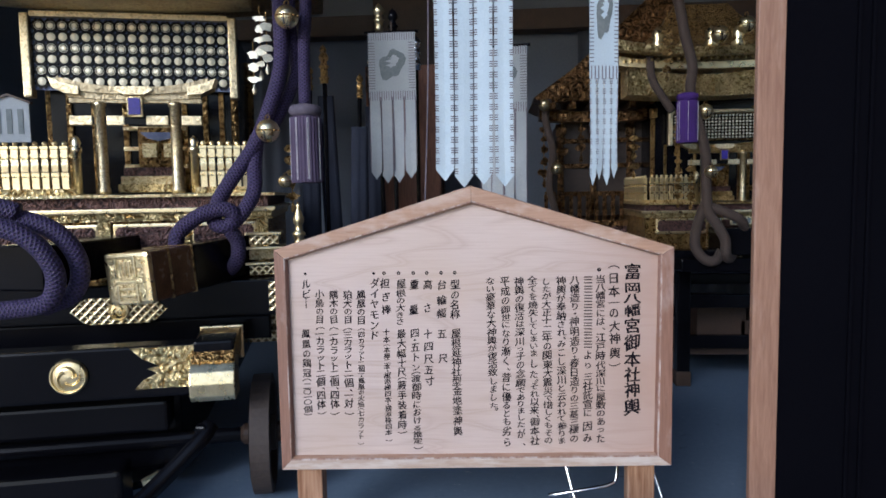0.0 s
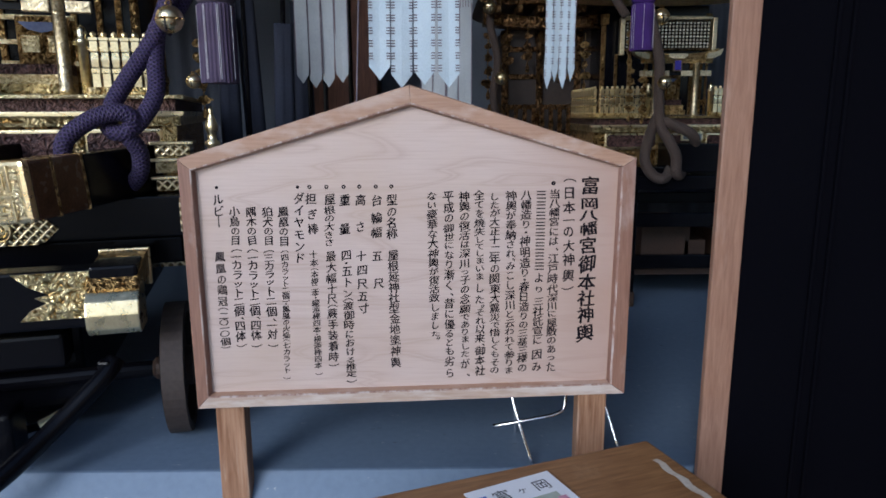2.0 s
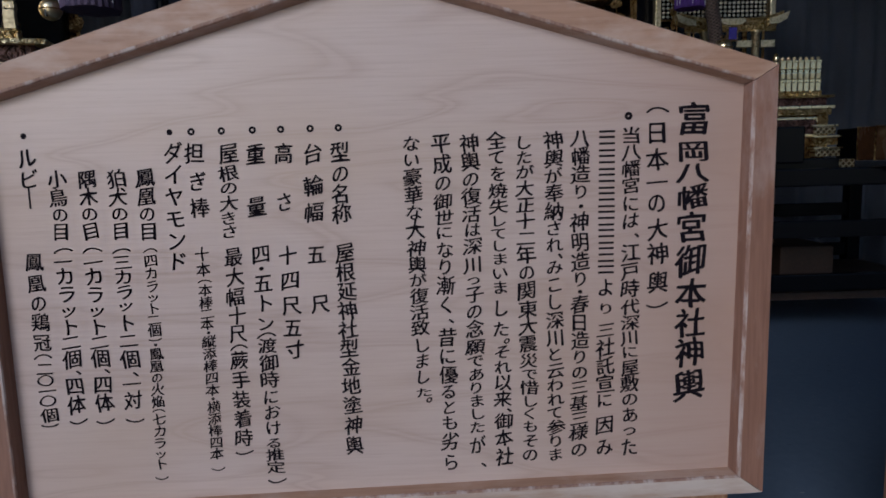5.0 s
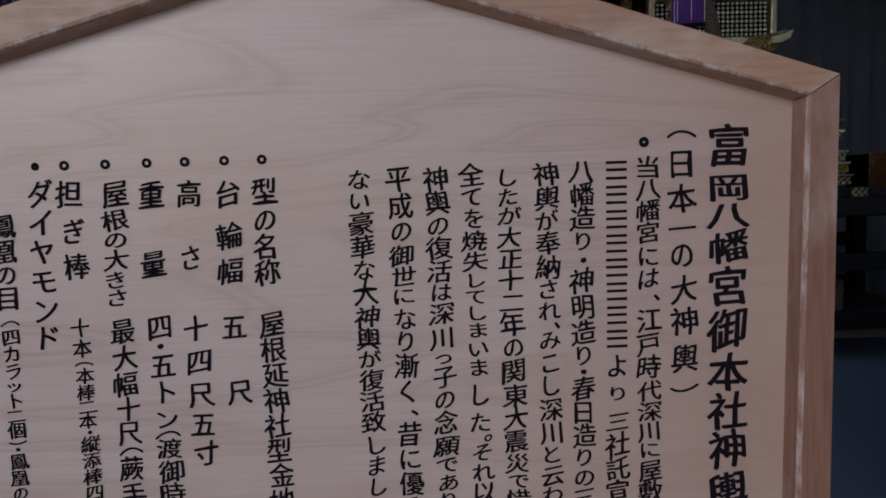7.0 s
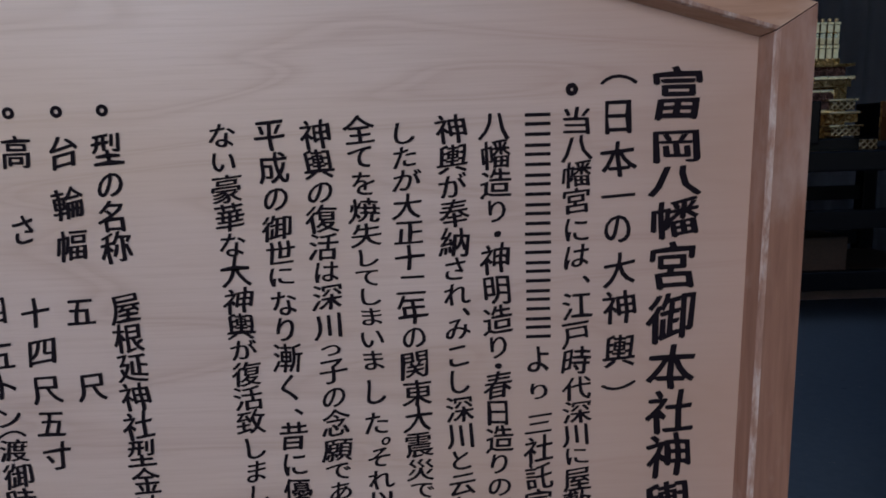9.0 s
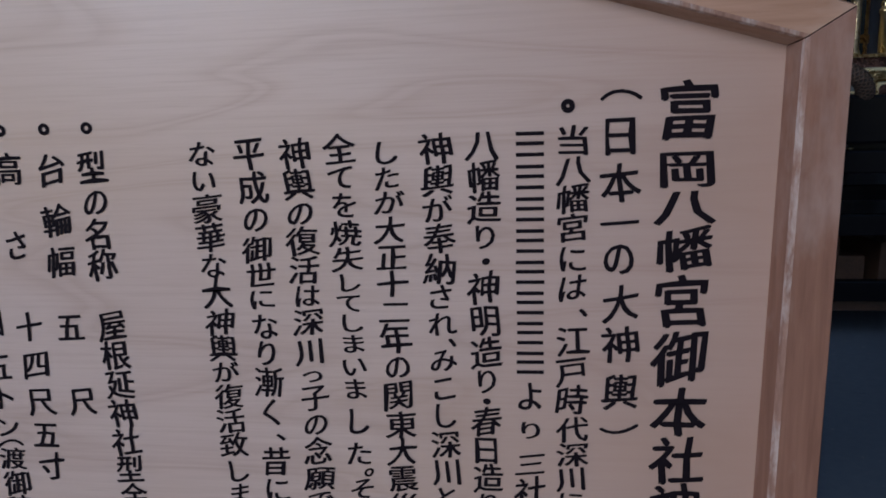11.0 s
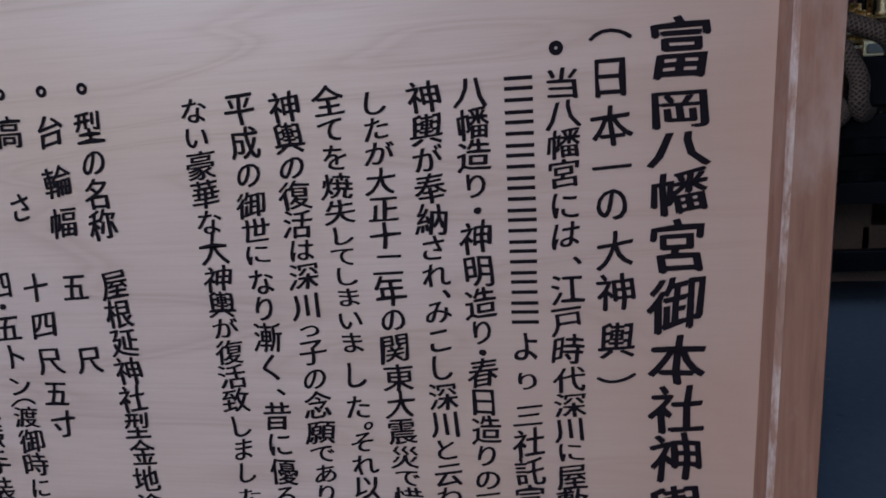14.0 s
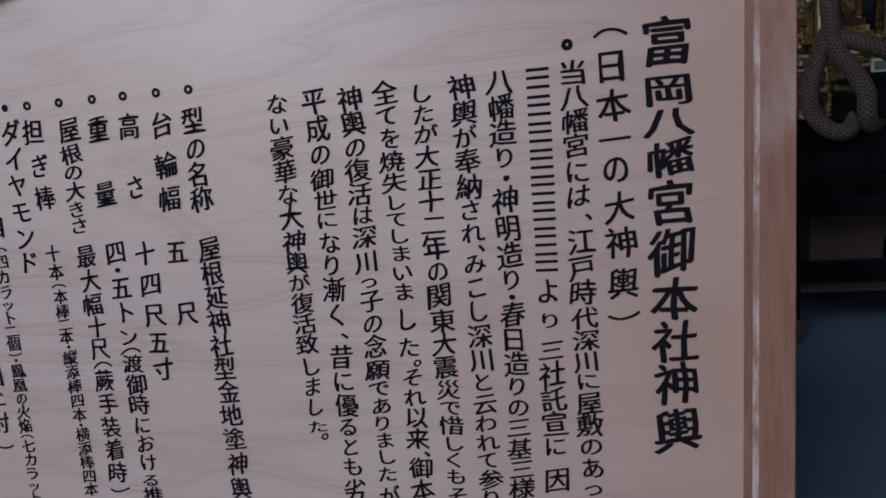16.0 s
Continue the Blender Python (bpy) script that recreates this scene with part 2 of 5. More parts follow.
VIOLET_TASSEL = plain_mat("violet_fringe", (0.032, 0.008, 0.10), (0.075, 0.024, 0.20), 0.85, 0.0, 8.0, 200.0, 0.4)
TASSEL_CAP = plain_mat("grey_purple_knot", (0.06, 0.05, 0.07), (0.13, 0.11, 0.14), 0.85)
WHITE_CORD = plain_mat("white_cord", (0.5, 0.48, 0.5), (0.7, 0.68, 0.7), 0.8)
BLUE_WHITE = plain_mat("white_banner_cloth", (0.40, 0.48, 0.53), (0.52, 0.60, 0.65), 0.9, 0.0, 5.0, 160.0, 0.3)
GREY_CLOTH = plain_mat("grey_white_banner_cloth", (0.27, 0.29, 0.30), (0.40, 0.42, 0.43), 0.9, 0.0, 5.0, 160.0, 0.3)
WOVEN_EDGE = plain_mat("dark_woven_edge", (0.10, 0.08, 0.10), (0.20, 0.17, 0.19), 0.9)
FLOOR_BLUE = plain_mat("blue_grey_painted_concrete", (0.135, 0.185, 0.262), (0.185, 0.248, 0.34), 0.5, 0.0, 1.6, 40.0, 0.1)
WALL_BLUE = plain_mat("blue_grey_wall_panel", (0.125, 0.145, 0.185), (0.175, 0.20, 0.245), 0.7, 0.0, 1.2, 50.0, 0.08)
CURTAIN_BLUE = plain_mat("dark_blue_grey_curtain", (0.085, 0.095, 0.12), (0.13, 0.145, 0.18), 0.85, 0.0, 3.0, 160.0, 0.2)
CEILING_DARK = plain_mat("dark_ceiling_boards", (0.04, 0.035, 0.03), (0.08, 0.07, 0.06), 0.8)
PAVING = plain_mat("grey_stone_paving", (0.36, 0.355, 0.34), (0.50, 0.49, 0.47), 0.85, 0.0, 1.5, 30.0, 0.3)
CHROME = plain_mat("chromed_tube", (0.75, 0.76, 0.78), (0.88, 0.88, 0.9), 0.12, 1.0, 8.0, 60.0, 0.02, 0.05)
PAPER = plain_mat("white_paper", (0.78, 0.80, 0.83), (0.85, 0.87, 0.9), 0.6, 0.0, 3.0, 200.0, 0.02)
TAPE = plain_mat("torn_pale_tape", (0.40, 0.34, 0.26), (0.60, 0.54, 0.45), 0.7, 0.0, 30.0, 120.0, 0.3)
PINK_INK = plain_mat("printed_pink", (0.5, 0.2, 0.3), (0.7, 0.4, 0.5), 0.6)
GREEN_INK = plain_mat("printed_grey_green", (0.3, 0.36, 0.3), (0.5, 0.55, 0.48), 0.6)
BLUE_INK = plain_mat("printed_blue", (0.06, 0.14, 0.5), (0.12, 0.25, 0.65), 0.6)


def add_flecks(m, scale, at, colour):
    """Sparse small flecks and scuffs over a material's colour."""
    nt = m.node_tree
    b = nt.nodes["Principled BSDF"]
    old = b.inputs["Base Color"].links[0].from_socket
    spots = noise_fac(nt, coords(nt, (1.0, 2.2, 1.0)), scale, 3.0, 0.6)
    nt.links.new(mix(nt, ramp(nt, spots, [(at, (0, 0, 0)), (at + 0.03, (0.8, 0.8, 0.8))]), old, colour), b.inputs["Base Color"])


add_flecks(FLOOR_BLUE, 26.0, 0.70, (0.42, 0.45, 0.48))
add_flecks(FLOOR_BLUE, 9.0, 0.70, (0.09, 0.12, 0.17))


# ---- mesh helpers ----
def part(name, bm, material, parent=None, label="", smooth=False):
    me = bpy.data.meshes.new(name)
    if smooth:
        for f in bm.faces:
            f.smooth = True
    bm.normal_update()
    bm.to_mesh(me)
    bm.free()
    me.materials.append(material)
    ob = new(name, me)
    if parent is not None:
        ob.parent = parent
    if label:
        ob["label"] = label
    return ob


def share(name, me_ob, parent, m):
    ob = new(name, me_ob.data)
    ob.parent = parent
    ob.matrix_basis = m
    return ob


def thing(name, m, label, category, group="", kind=""):
    e = new(name)
    e.empty_display_size = 0.1
    e.matrix_basis = m
    return tagged(e, label, category, group, kind)


def add_box(bm, x0, x1, y0, y1, z0, z1, bevel=0.0):
    vs = bmesh.ops.create_cube(bm, size=1.0)["verts"]
    bmesh.ops.transform(bm, matrix=Matrix.LocRotScale(((x0 + x1) / 2, (y0 + y1) / 2, (z0 + z1) / 2), None, (abs(x1 - x0), abs(y1 - y0), abs(z1 - z0))), verts=vs)
    if bevel > 0:
        es = list({e for v in vs for e in v.link_edges})
        bmesh.ops.bevel(bm, geom=es, offset=bevel, segments=2, affect='EDGES', profile=0.6)


def box(x0, x1, y0, y1, z0, z1, bevel=0.0):
    bm = bmesh.new()
    add_box(bm, x0, x1, y0, y1, z0, z1, bevel)
    return bm


def add_lathe(bm, profile, m=None, seg=20):
    """Turned shape: profile of (radius, height) round z, placed by m."""
    rings = []
    for r, h in profile:
        ring = []
        for i in range(seg):
            a = 2 * math.pi * i / seg
            p = Vector((r * math.cos(a), r * math.sin(a), h))
            ring.append(bm.verts.new(m @ p if m else p))
        rings.append(ring)
    for a, b in zip(rings, rings[1:]):
        for i in range(seg):
            j = (i + 1) % seg
            bm.faces.new((a[i], a[j], b[j], b[i]))
    bm.faces.new(list(reversed(rings[0])))
    bm.faces.new(rings[-1])


def lathe(profile, m=None, seg=20):
    bm = bmesh.new()
    add_lathe(bm, profile, m, seg)
    return bm


def prism(outline, y0, y1, bevel=0.0):
    """A flat outline in x, z made solid from y0 to y1."""
    bm = bmesh.new()
    a = [bm.verts.new((x, y0, z)) for x, z in outline]
    b = [bm.verts.new((x, y1, z)) for x, z in outline]
    n = len(a)
    bm.faces.new(a)
    bm.faces.new(list(reversed(b)))
    for i in range(n):
        j = (i + 1) % n
        bm.faces.new((a[j], a[i], b[i], b[j]))
    bmesh.ops.recalc_face_normals(bm, faces=bm.faces[:])
    if bevel > 0:
        bmesh.ops.bevel(bm, geom=bm.edges[:], offset=bevel, segments=2, affect='EDGES', profile=0.6)
    return bm


def smooth_path(pts, steps=8):
    pts = [Vector(p) for p in pts]
    ext = [2 * pts[0] - pts[1]] + pts + [2 * pts[-1] - pts[-2]]
    out = []
    for i in range(1, len(ext) - 2):
        p0, p1, p2, p3 = ext[i - 1:i + 3]
        for s in range(steps):
            t = s / steps
            out.append(0.5 * ((2 * p1) + (p2 - p0) * t + (2 * p0 - 5 * p1 + 4 * p2 - p3) * t * t + (3 * p1 - p0 - 3 * p2 + p3) * t ** 3))
    out.append(pts[-1])
    return out


def add_tube(bm, pts, r, seg=10, steps=8):
    """A round cord or pipe along a smooth path; uv: turns round it, metres along it."""
    path = smooth_path(pts, steps) if steps else [Vector(p) for p in pts]
    uv = bm.loops.layers.uv.verify()
    side = None
    rings, lengths, total = [], [], 0.0
    for i, p in enumerate(path):
        d = (path[min(i + 1, len(path) - 1)] - path[max(i - 1, 0)]).normalized()
        if side is None:
            side = d.orthogonal().normalized()
        side = (side - d * side.dot(d)).normalized()
        up = d.cross(side)
        if i:
            total += (p - path[i - 1]).length
        lengths.append(total)
        rings.append([bm.verts.new(p + r * (math.cos(2 * math.pi * k / seg) * side + math.sin(2 * math.pi * k / seg) * up)) for k in range(seg)])
    for i in range(len(rings) - 1):
        for k in range(seg):
            j = (k + 1) % seg
            f = bm.faces.new((rings[i][k], rings[i][j], rings[i + 1][j], rings[i + 1][k]))
            for lp, (u, v) in zip(f.loops, ((k / seg, lengths[i]), ((k + 1) / seg, lengths[i]), ((k + 1) / seg, lengths[i + 1]), (k / seg, lengths[i + 1]))):
                lp[uv].uv = (u, v)
    bm.faces.new(list(reversed(rings[0])))
    bm.faces.new(rings[-1])


def tube(pts, r, seg=10, steps=8):
    bm = bmesh.new()
    add_tube(bm, pts, r, seg, steps)
    return bm


# letters as flat shapes, from the built-in font
type_curve = bpy.data.curves.new("type", 'FONT')
type_ob = new("type", type_curve)
GLYPHS = {}


def glyph(ch):
    """Corners and faces of one letter, about one unit high, its middle at the origin."""
    if ch not in GLYPHS:
        type_curve.body = ch
        type_curve.resolution_u = 3
        bpy.context.view_layer.update()
        ev = type_ob.evaluated_get(bpy.context.evaluated_depsgraph_get())
        me = ev.to_mesh()
        GLYPHS[ch] = ([(v.co.x - 0.5, v.co.y - 0.36) for v in me.vertices], [tuple(p.vertices) for p in me.polygons])
        ev.to_mesh_clear()
        if ch in "︵︶、。・｜":
            vs, fs = GLYPHS[ch]
            cx = (min(v[0] for v in vs) + max(v[0] for v in vs)) / 2
            cz = (min(v[1] for v in vs) + max(v[1] for v in vs)) / 2
            GLYPHS[ch] = ([(x - cx, z - cz) for x, z in vs], fs)
    return GLYPHS[ch]


SMALL = set("のにはをがてでしたまいりなくとっるれわつぎさきらおけみこそやよあすもか、。・")


FLAT = {"一": 0.55, "二": 0.75, "三": 0.9, "、": 0.4, "。": 0.4, "・": 0.4, "（": 0.45, "）": 0.45, "　": 0.7, "〇": 0.7, "っ": 0.75, "ッ": 0.75}


def letter_heights(text, knots):
    """Middle height of every letter, and its room, from the few that are given."""
    room = [FLAT.get(c, 0.88 if c in SMALL else 1.0) for c in text]
    run = [0.0]
    for a, b in zip(room, room[1:]):
        run.append(run[-1] + (a + b) / 2)
    ks = [run[k] for k, z in knots]
    zs = [z for k, z in knots]
    mids = list(np.interp(run, ks, zs))
    gaps = []
    for k in range(len(text)):
        near_gaps = [abs(mids[k] - mids[m]) * 2 * room[k] / (room[k] + room[m]) for m in (k - 1, k + 1) if 0 <= m < len(text)]
        gaps.append(min(near_gaps))
    return mids, gaps


def add_column(bm, text, size, x_top, x_foot, knots, y, slant=0.10):
    """One upright line of brush writing, letter under letter."""
    mids, gaps = letter_heights(text, knots)
    span = (mids[0] - mids[-1]) or 1.0
    for ch, mid, gap in zip(text, mids, gaps):
        if ch in " 　":
            continue
        x = x_top + (x_foot - x_top) * (mids[0] - mid) / span
        k_h = min(size * 1.06, gap * 1.06)
        k_w = size * random.uniform(0.97, 1.05)
        if ch in SMALL:
            k_w, k_h = k_w * 0.90, k_h * 0.98
        jig = random.uniform(-0.025, 0.025) * size
        turn, ph1, ph2 = random.uniform(-0.05, 0.05), random.uniform(0, 6.28), random.uniform(0, 6.28)
        if ch == "■":
            for b in (-0.30, 0.02, 0.30):
                add_box(bm, x - 0.40 * k_w, x + 0.40 * k_w, y, y + 0.0004, mid + (b - 0.055) * k_h, mid + (b + 0.055) * k_h)
            continue
        weight = 0.028 if size > 0.045 else 0.023
        vs, fs = glyph({"（": "︵", "）": "︶", "ー": "｜"}.get(ch, ch))
        off_x = 0.28 * size if ch in "、。" else 0.0
        if ch in "（）、。・":
            k_h = size * 0.9
        if ch in "一二三":
            k_h = size * 0.85
        vs = [(gx + 0.030 * math.sin(5.2 * gz + ph1) - turn * gz, gz + 0.028 * math.sin(4.6 * gx + ph2) + turn * gx - 0.12 * gx * gx) for gx, gz in vs]
        # three passes of the brush, a hair apart: heavy falling strokes, lighter level ones
        for k, (sx, sz) in enumerate(((-weight, 0.1 * weight), (weight, 0.45 * weight), (0.35 * weight, -0.55 * weight))):
            made = [bm.verts.new((x + jig + off_x + k_w * (gx + sx * (1 - 0.5 * gz)), y - 0.00006 * k, mid + k_h * (gz + sz + slant * gx))) for gx, gz in vs]
            for face in fs:
                bm.faces.new([made[n] for n in face])


def ring_mark(bm, x, z, r, y, hole=0.5):
    n = 14
    outer = [bm.verts.new((x + r * math.cos(6.2832 * i / n), y, z + r * math.sin(6.2832 * i / n))) for i in range(n)]
    inner = [bm.verts.new((x + hole * r * math.cos(6.2832 * i / n), y, z + hole * r * math.sin(6.2832 * i / n))) for i in range(n)]
    for i in range(n):
        j = (i + 1) % n
        bm.faces.new((outer[i], outer[j], inner[j], inner[i]))


# ---- the building ----
def structure(name, bm, material, label, category):
    return tagged(part(name, bm, material), label, category, kind="structure")


FLOOR_Z = 0.25


def placing(k, x, y, z):
    """Size and place of a group of things on the raised floor."""
    return Matrix.Translation((x, y, z)) @ Matrix.Scale(k, 4)


NEAR_STORE = placing(0.78, -0.014, -0.026, FLOOR_Z)
DEEP_STORE = placing(0.72, -0.083, -0.083, FLOOR_Z)
HANGING = placing(0.78, 0.005, 0.060, 0.262)


def near(ob):
    ob.matrix_basis = NEAR_STORE @ ob.matrix_basis
    return ob


def deep(ob):
    ob.matrix_basis = DEEP_STORE @ ob.matrix_basis
    return ob


def hung(ob):
    ob.matrix_basis = HANGING @ ob.matrix_basis
    return ob


apron = box(-5, 0.893, 1.0, 1.87, -0.3, 0.004)
ramp_ends = [[apron.verts.new((x, y, z)) for y, z in ((1.865, 0.0035), (2.072, 0.2485), (2.072, -0.3), (1.865, -0.3))] for x in (-5, 0.893)]
apron.faces.new(ramp_ends[0])
apron.faces.new(list(reversed(ramp_ends[1])))
for k in range(4):
    m = (k + 1) % 4
    apron.faces.new((ramp_ends[0][k], ramp_ends[1][k], ramp_ends[1][m], ramp_ends[0][m]))
bmesh.ops.recalc_face_normals(apron, faces=apron.faces[:])
structure("apron", apron, FLOOR_BLUE, "blue-grey painted concrete with a short ramp up to the floor", "floor")
structure("ground", box(-60, 60, -60, 2.08, -0.32, 0.0), PAVING, "grey stone paving in front of the storehouse", "ground")
floor_mesh = box(-5, 6, 2.07, 8.0, -0.3, FLOOR_Z, 0.012)
structure("floor", floor_mesh, FLOOR_BLUE, "blue-grey painted concrete floor with scuffs, one step above the paving", "floor")
deep(structure("wall_back", box(-5, 6, 7.8, 8.0, 0.0, 4.3), WALL_BLUE, "blue-grey panelled back wall", "wall"))
deep(structure("wall_left", box(-5, -4.8, 2.2, 7.8, 0.0, 4.3), WALL_BLUE, "blue-grey panelled side wall", "wall"))
deep(structure("wall_right", box(5.8, 6, 2.2, 7.8, 0.0, 4.3), WALL_BLUE, "blue-grey panelled side wall", "wall"))
deep(structure("ceiling", box(-5, 6, 2.2, 8.0, 4.3, 4.5), CEILING_DARK, "dark boarded ceiling", "ceiling"))
structure("wall_front", box(-5, 6, 2.0, 2.2, 3.3, 4.5), DARK_WOOD, "dark timber lintel wall over the opening", "wall")
structure("wall_front_left", box(-5, -4.4, 2.0, 2.2, 0.0, 3.3), DARK_WOOD, "dark timber wall beside the opening", "wall")
for wx in (-3.4, -2.0, -0.6, 2.2, 3.6, 5.0):
    deep(structure("trim", box(wx - 0.012, wx + 0.012, 7.785, 7.8, 0.0, 4.3), DARK_WOOD, "thin dark joint cover on the back wall", "trim"))
deep(structure("beam_1", box(-4.8, 5.8, 7.55, 7.785, 3.30, 3.52, 0.01), DARK_WOOD, "dark brown timber wall beam", "beam"))
deep(structure("pillar_1", box(-1.02, -0.28, 7.40, 7.55, 0.0, 4.3, 0.01), DARK_WOOD, "dark brown timber pillar", "pillar"))
post = structure("door_post", box(0.895, 0.974, 2.03, 2.055, 0.0, 3.3, 0.004), POST_WOOD, "slim pale cypress door post with a rubbed edge", "door post")
door = thing("door_1", pose(0, 0, 0), "black painted sliding door beside the cypress post", "door", kind="structure")
part("panel", box(0.976, 2.05, 2.035, 2.058, 0.0, 3.3), BLACK_DOOR, door)
for dx in (1.17, 1.21, 1.9):
    part("batten", box(dx, dx + 0.012, 2.023, 2.035, 0.0, 3.3, 0.003), BLACK_DOOR, door)
structure("wall_front_right", box(5.2, 6, 2.0, 2.2, 0.0, 3.3), DARK_WOOD, "dark timber wall beside the door", "wall")

# added wall out of view: keeps sky light off the sign's right side and door
structure("wall_porch", box(1.47, 1.67, -5.0, 1.99, 0.0, 4.2), DARK_WOOD, "unseen dark wing wall added to shade the sign's right side and the door", "wall")

# ---- the sign ----
sign = thing("signboard", pose(0, 2.0, 0), "house-shaped cypress notice board covered in brush writing, on two legs", "signboard")
part("board", prism([(-0.54, 0.515), (0.625, 0.547), (0.627, 1.180), (0.054, 1.350), (-0.542, 1.180)], 0.0, 0.022), HINOKI, sign)


def moulding(a, b, inner_a, inner_b, name):
    """One mitred side of the border: outer face, rounded nose, sunk inner slope."""
    va, vb, ia, ib = (Vector((p[0], 0, p[1])) for p in (a, b, inner_a, inner_b))
    d = (vb - va).normalized() * 0.0006
    wood_of = {"bottom_rail": RAIL_WOOD, "side_rail": SHADED_SIDE_WOOD}.get(name, SIGN_FRAME)
    va, ia, vb, ib = va + d, ia + d, vb - d, ib - d
    for nm, wood, rows in (
            (name, wood_of, [(0.0, 0.03), (0.0, -0.020), (0.05, -0.024), (0.80, -0.024), (0.80, 0.03)]),
            ("worn_edge", BEAD_WOOD, [(0.80, 0.0015), (0.80, -0.0242), (0.88, -0.0236), (0.915, -0.0210), (0.915, 0.0015)]),
            ("inner_slope", SIGN_FRAME if wood_of is RAIL_WOOD else wood_of, [(0.915, 0.001), (0.915, -0.0210), (1.0, -0.0008), (1.0, 0.001)])):
        bm = bmesh.new()
        ends = []
        for o, i in ((va, ia), (vb, ib)):
            ends.append([bm.verts.new(o.lerp(i, k) + Vector((0, y, 0))) for k, y in rows])
        n = len(rows)
        for k in range(n):
            j = (k + 1) % n
            bm.faces.new((ends[0][k], ends[0][j], ends[1][j], ends[1][k]))
        bm.faces.new(ends[0])
        bm.faces.new(list(reversed(ends[1])))
        bmesh.ops.recalc_face_normals(bm, faces=bm.faces[:])
        part(nm, bm, wood, sign)


O5 = [(-0.558, 0.496), (0.649, 0.531), (0.650, 1.194), (0.053, 1.384), (-0.559, 1.198)]
I5 = [(-0.520, 0.537), (0.601, 0.565), (0.608, 1.168), (0.055, 1.329), (-0.520, 1.164)]
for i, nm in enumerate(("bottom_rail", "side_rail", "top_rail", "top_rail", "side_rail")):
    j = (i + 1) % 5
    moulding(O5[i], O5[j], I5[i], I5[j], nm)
for lx in (-0.477, 0.564):
    part("leg", box(lx - 0.041, lx + 0.041, 0.004, 0.062, 0.10, 0.53, 0.004), LEG_WOOD, sign)

# each line: text, letter size, x at its head and foot, and heights of some of its letters
TITLES = [
    ("富岡八幡宮御本社神輿", 0.050, 0.533, 0.535, [(0, 1.119), (1, 1.071), (2, 1.039), (3, 1.002), (4, 0.955), (5, 0.904), (6, 0.852), (7, 0.805), (8, 0.757), (9, 0.704)]),
    ("（日本一の大神輿）", 0.034, 0.478, 0.483, [(0, 1.134), (1, 1.100), (2, 1.060), (3, 1.026), (4, 0.994), (5, 0.954), (6, 0.916), (7, 0.871), (8, 0.835)]),
]
PASSAGE_A = [
    ("当八幡宮には、江戸時代深川に屋敷のあった", 0.030, 0.439, 0.441, [(0, 1.097), (3, 1.022), (5, 0.968), (7, 0.919), (10, 0.833), (13, 0.761), (16, 0.684), (18, 0.633), (19, 0.604)]),
    ("■■■■■■■■より　三社託宣に因み", 0.030, 0.403, 0.401, [(0, 1.095), (7, 0.898), (8, 0.865), (9, 0.832), (11, 0.798), (14, 0.711), (15, 0.684), (16, 0.643), (17, 0.605)]),
    ("八幡造り・神明造り・春日造りの三基三様の", 0.0300, 0.363, 0.360, [(0, 1.095), (3, 1.015), (5, 0.968), (7, 0.907), (10, 0.840), (13, 0.755), (16, 0.680), (18, 0.631), (19, 0.603)]),
]
PASSAGE_B = [
    ("神輿が奉納され、みこし深川と云われて参りま", 0.0300, 0.322, 0.323, [(0, 1.093), (3, 1.014), (6, 0.934), (8, 0.899), (11, 0.816), (14, 0.735), (18, 0.641), (20, 0.596)]),
    ("したが大正十二年の関東大震災で惜しくもその", 0.0300, 0.277, 0.283, [(0, 1.091), (3, 1.022), (5, 0.972), (8, 0.892), (10, 0.835), (13, 0.752), (16, 0.686), (18, 0.644), (20, 0.597)]),
    ("全てを焼失してしまいました。それ以来、御本社", 0.0300, 0.236, 0.241, [(0, 1.095), (3, 1.019), (5, 0.974), (8, 0.915), (10, 0.870), (12, 0.804), (14, 0.767), (17, 0.691), (19, 0.654), (20, 0.626), (21, 0.595)]),
]
PASSAGE_C = [
    ("神輿の復活は深川っ子の念願でありましたが、", 0.0300, 0.196, 0.199, [(0, 1.092), (3, 1.012), (6, 0.936), (7, 0.907), (9, 0.861), (12, 0.777), (15, 0.710), (18, 0.646), (19, 0.616), (20, 0.582)]),
    ("平成の御世になり漸く、昔に優るとも劣ら", 0.0300, 0.153, 0.155, [(0, 1.093), (3, 1.005), (5, 0.958), (8, 0.876), (9, 0.844), (11, 0.794), (13, 0.733), (16, 0.654), (17, 0.624), (18, 0.589)]),
    ("ない豪華な大神輿が復活致しました。", 0.0300, 0.108, 0.115, [(0, 1.093), (3, 1.017), (6, 0.935), (8, 0.885), (11, 0.810), (13, 0.757), (15, 0.706), (16, 0.694)]),
]
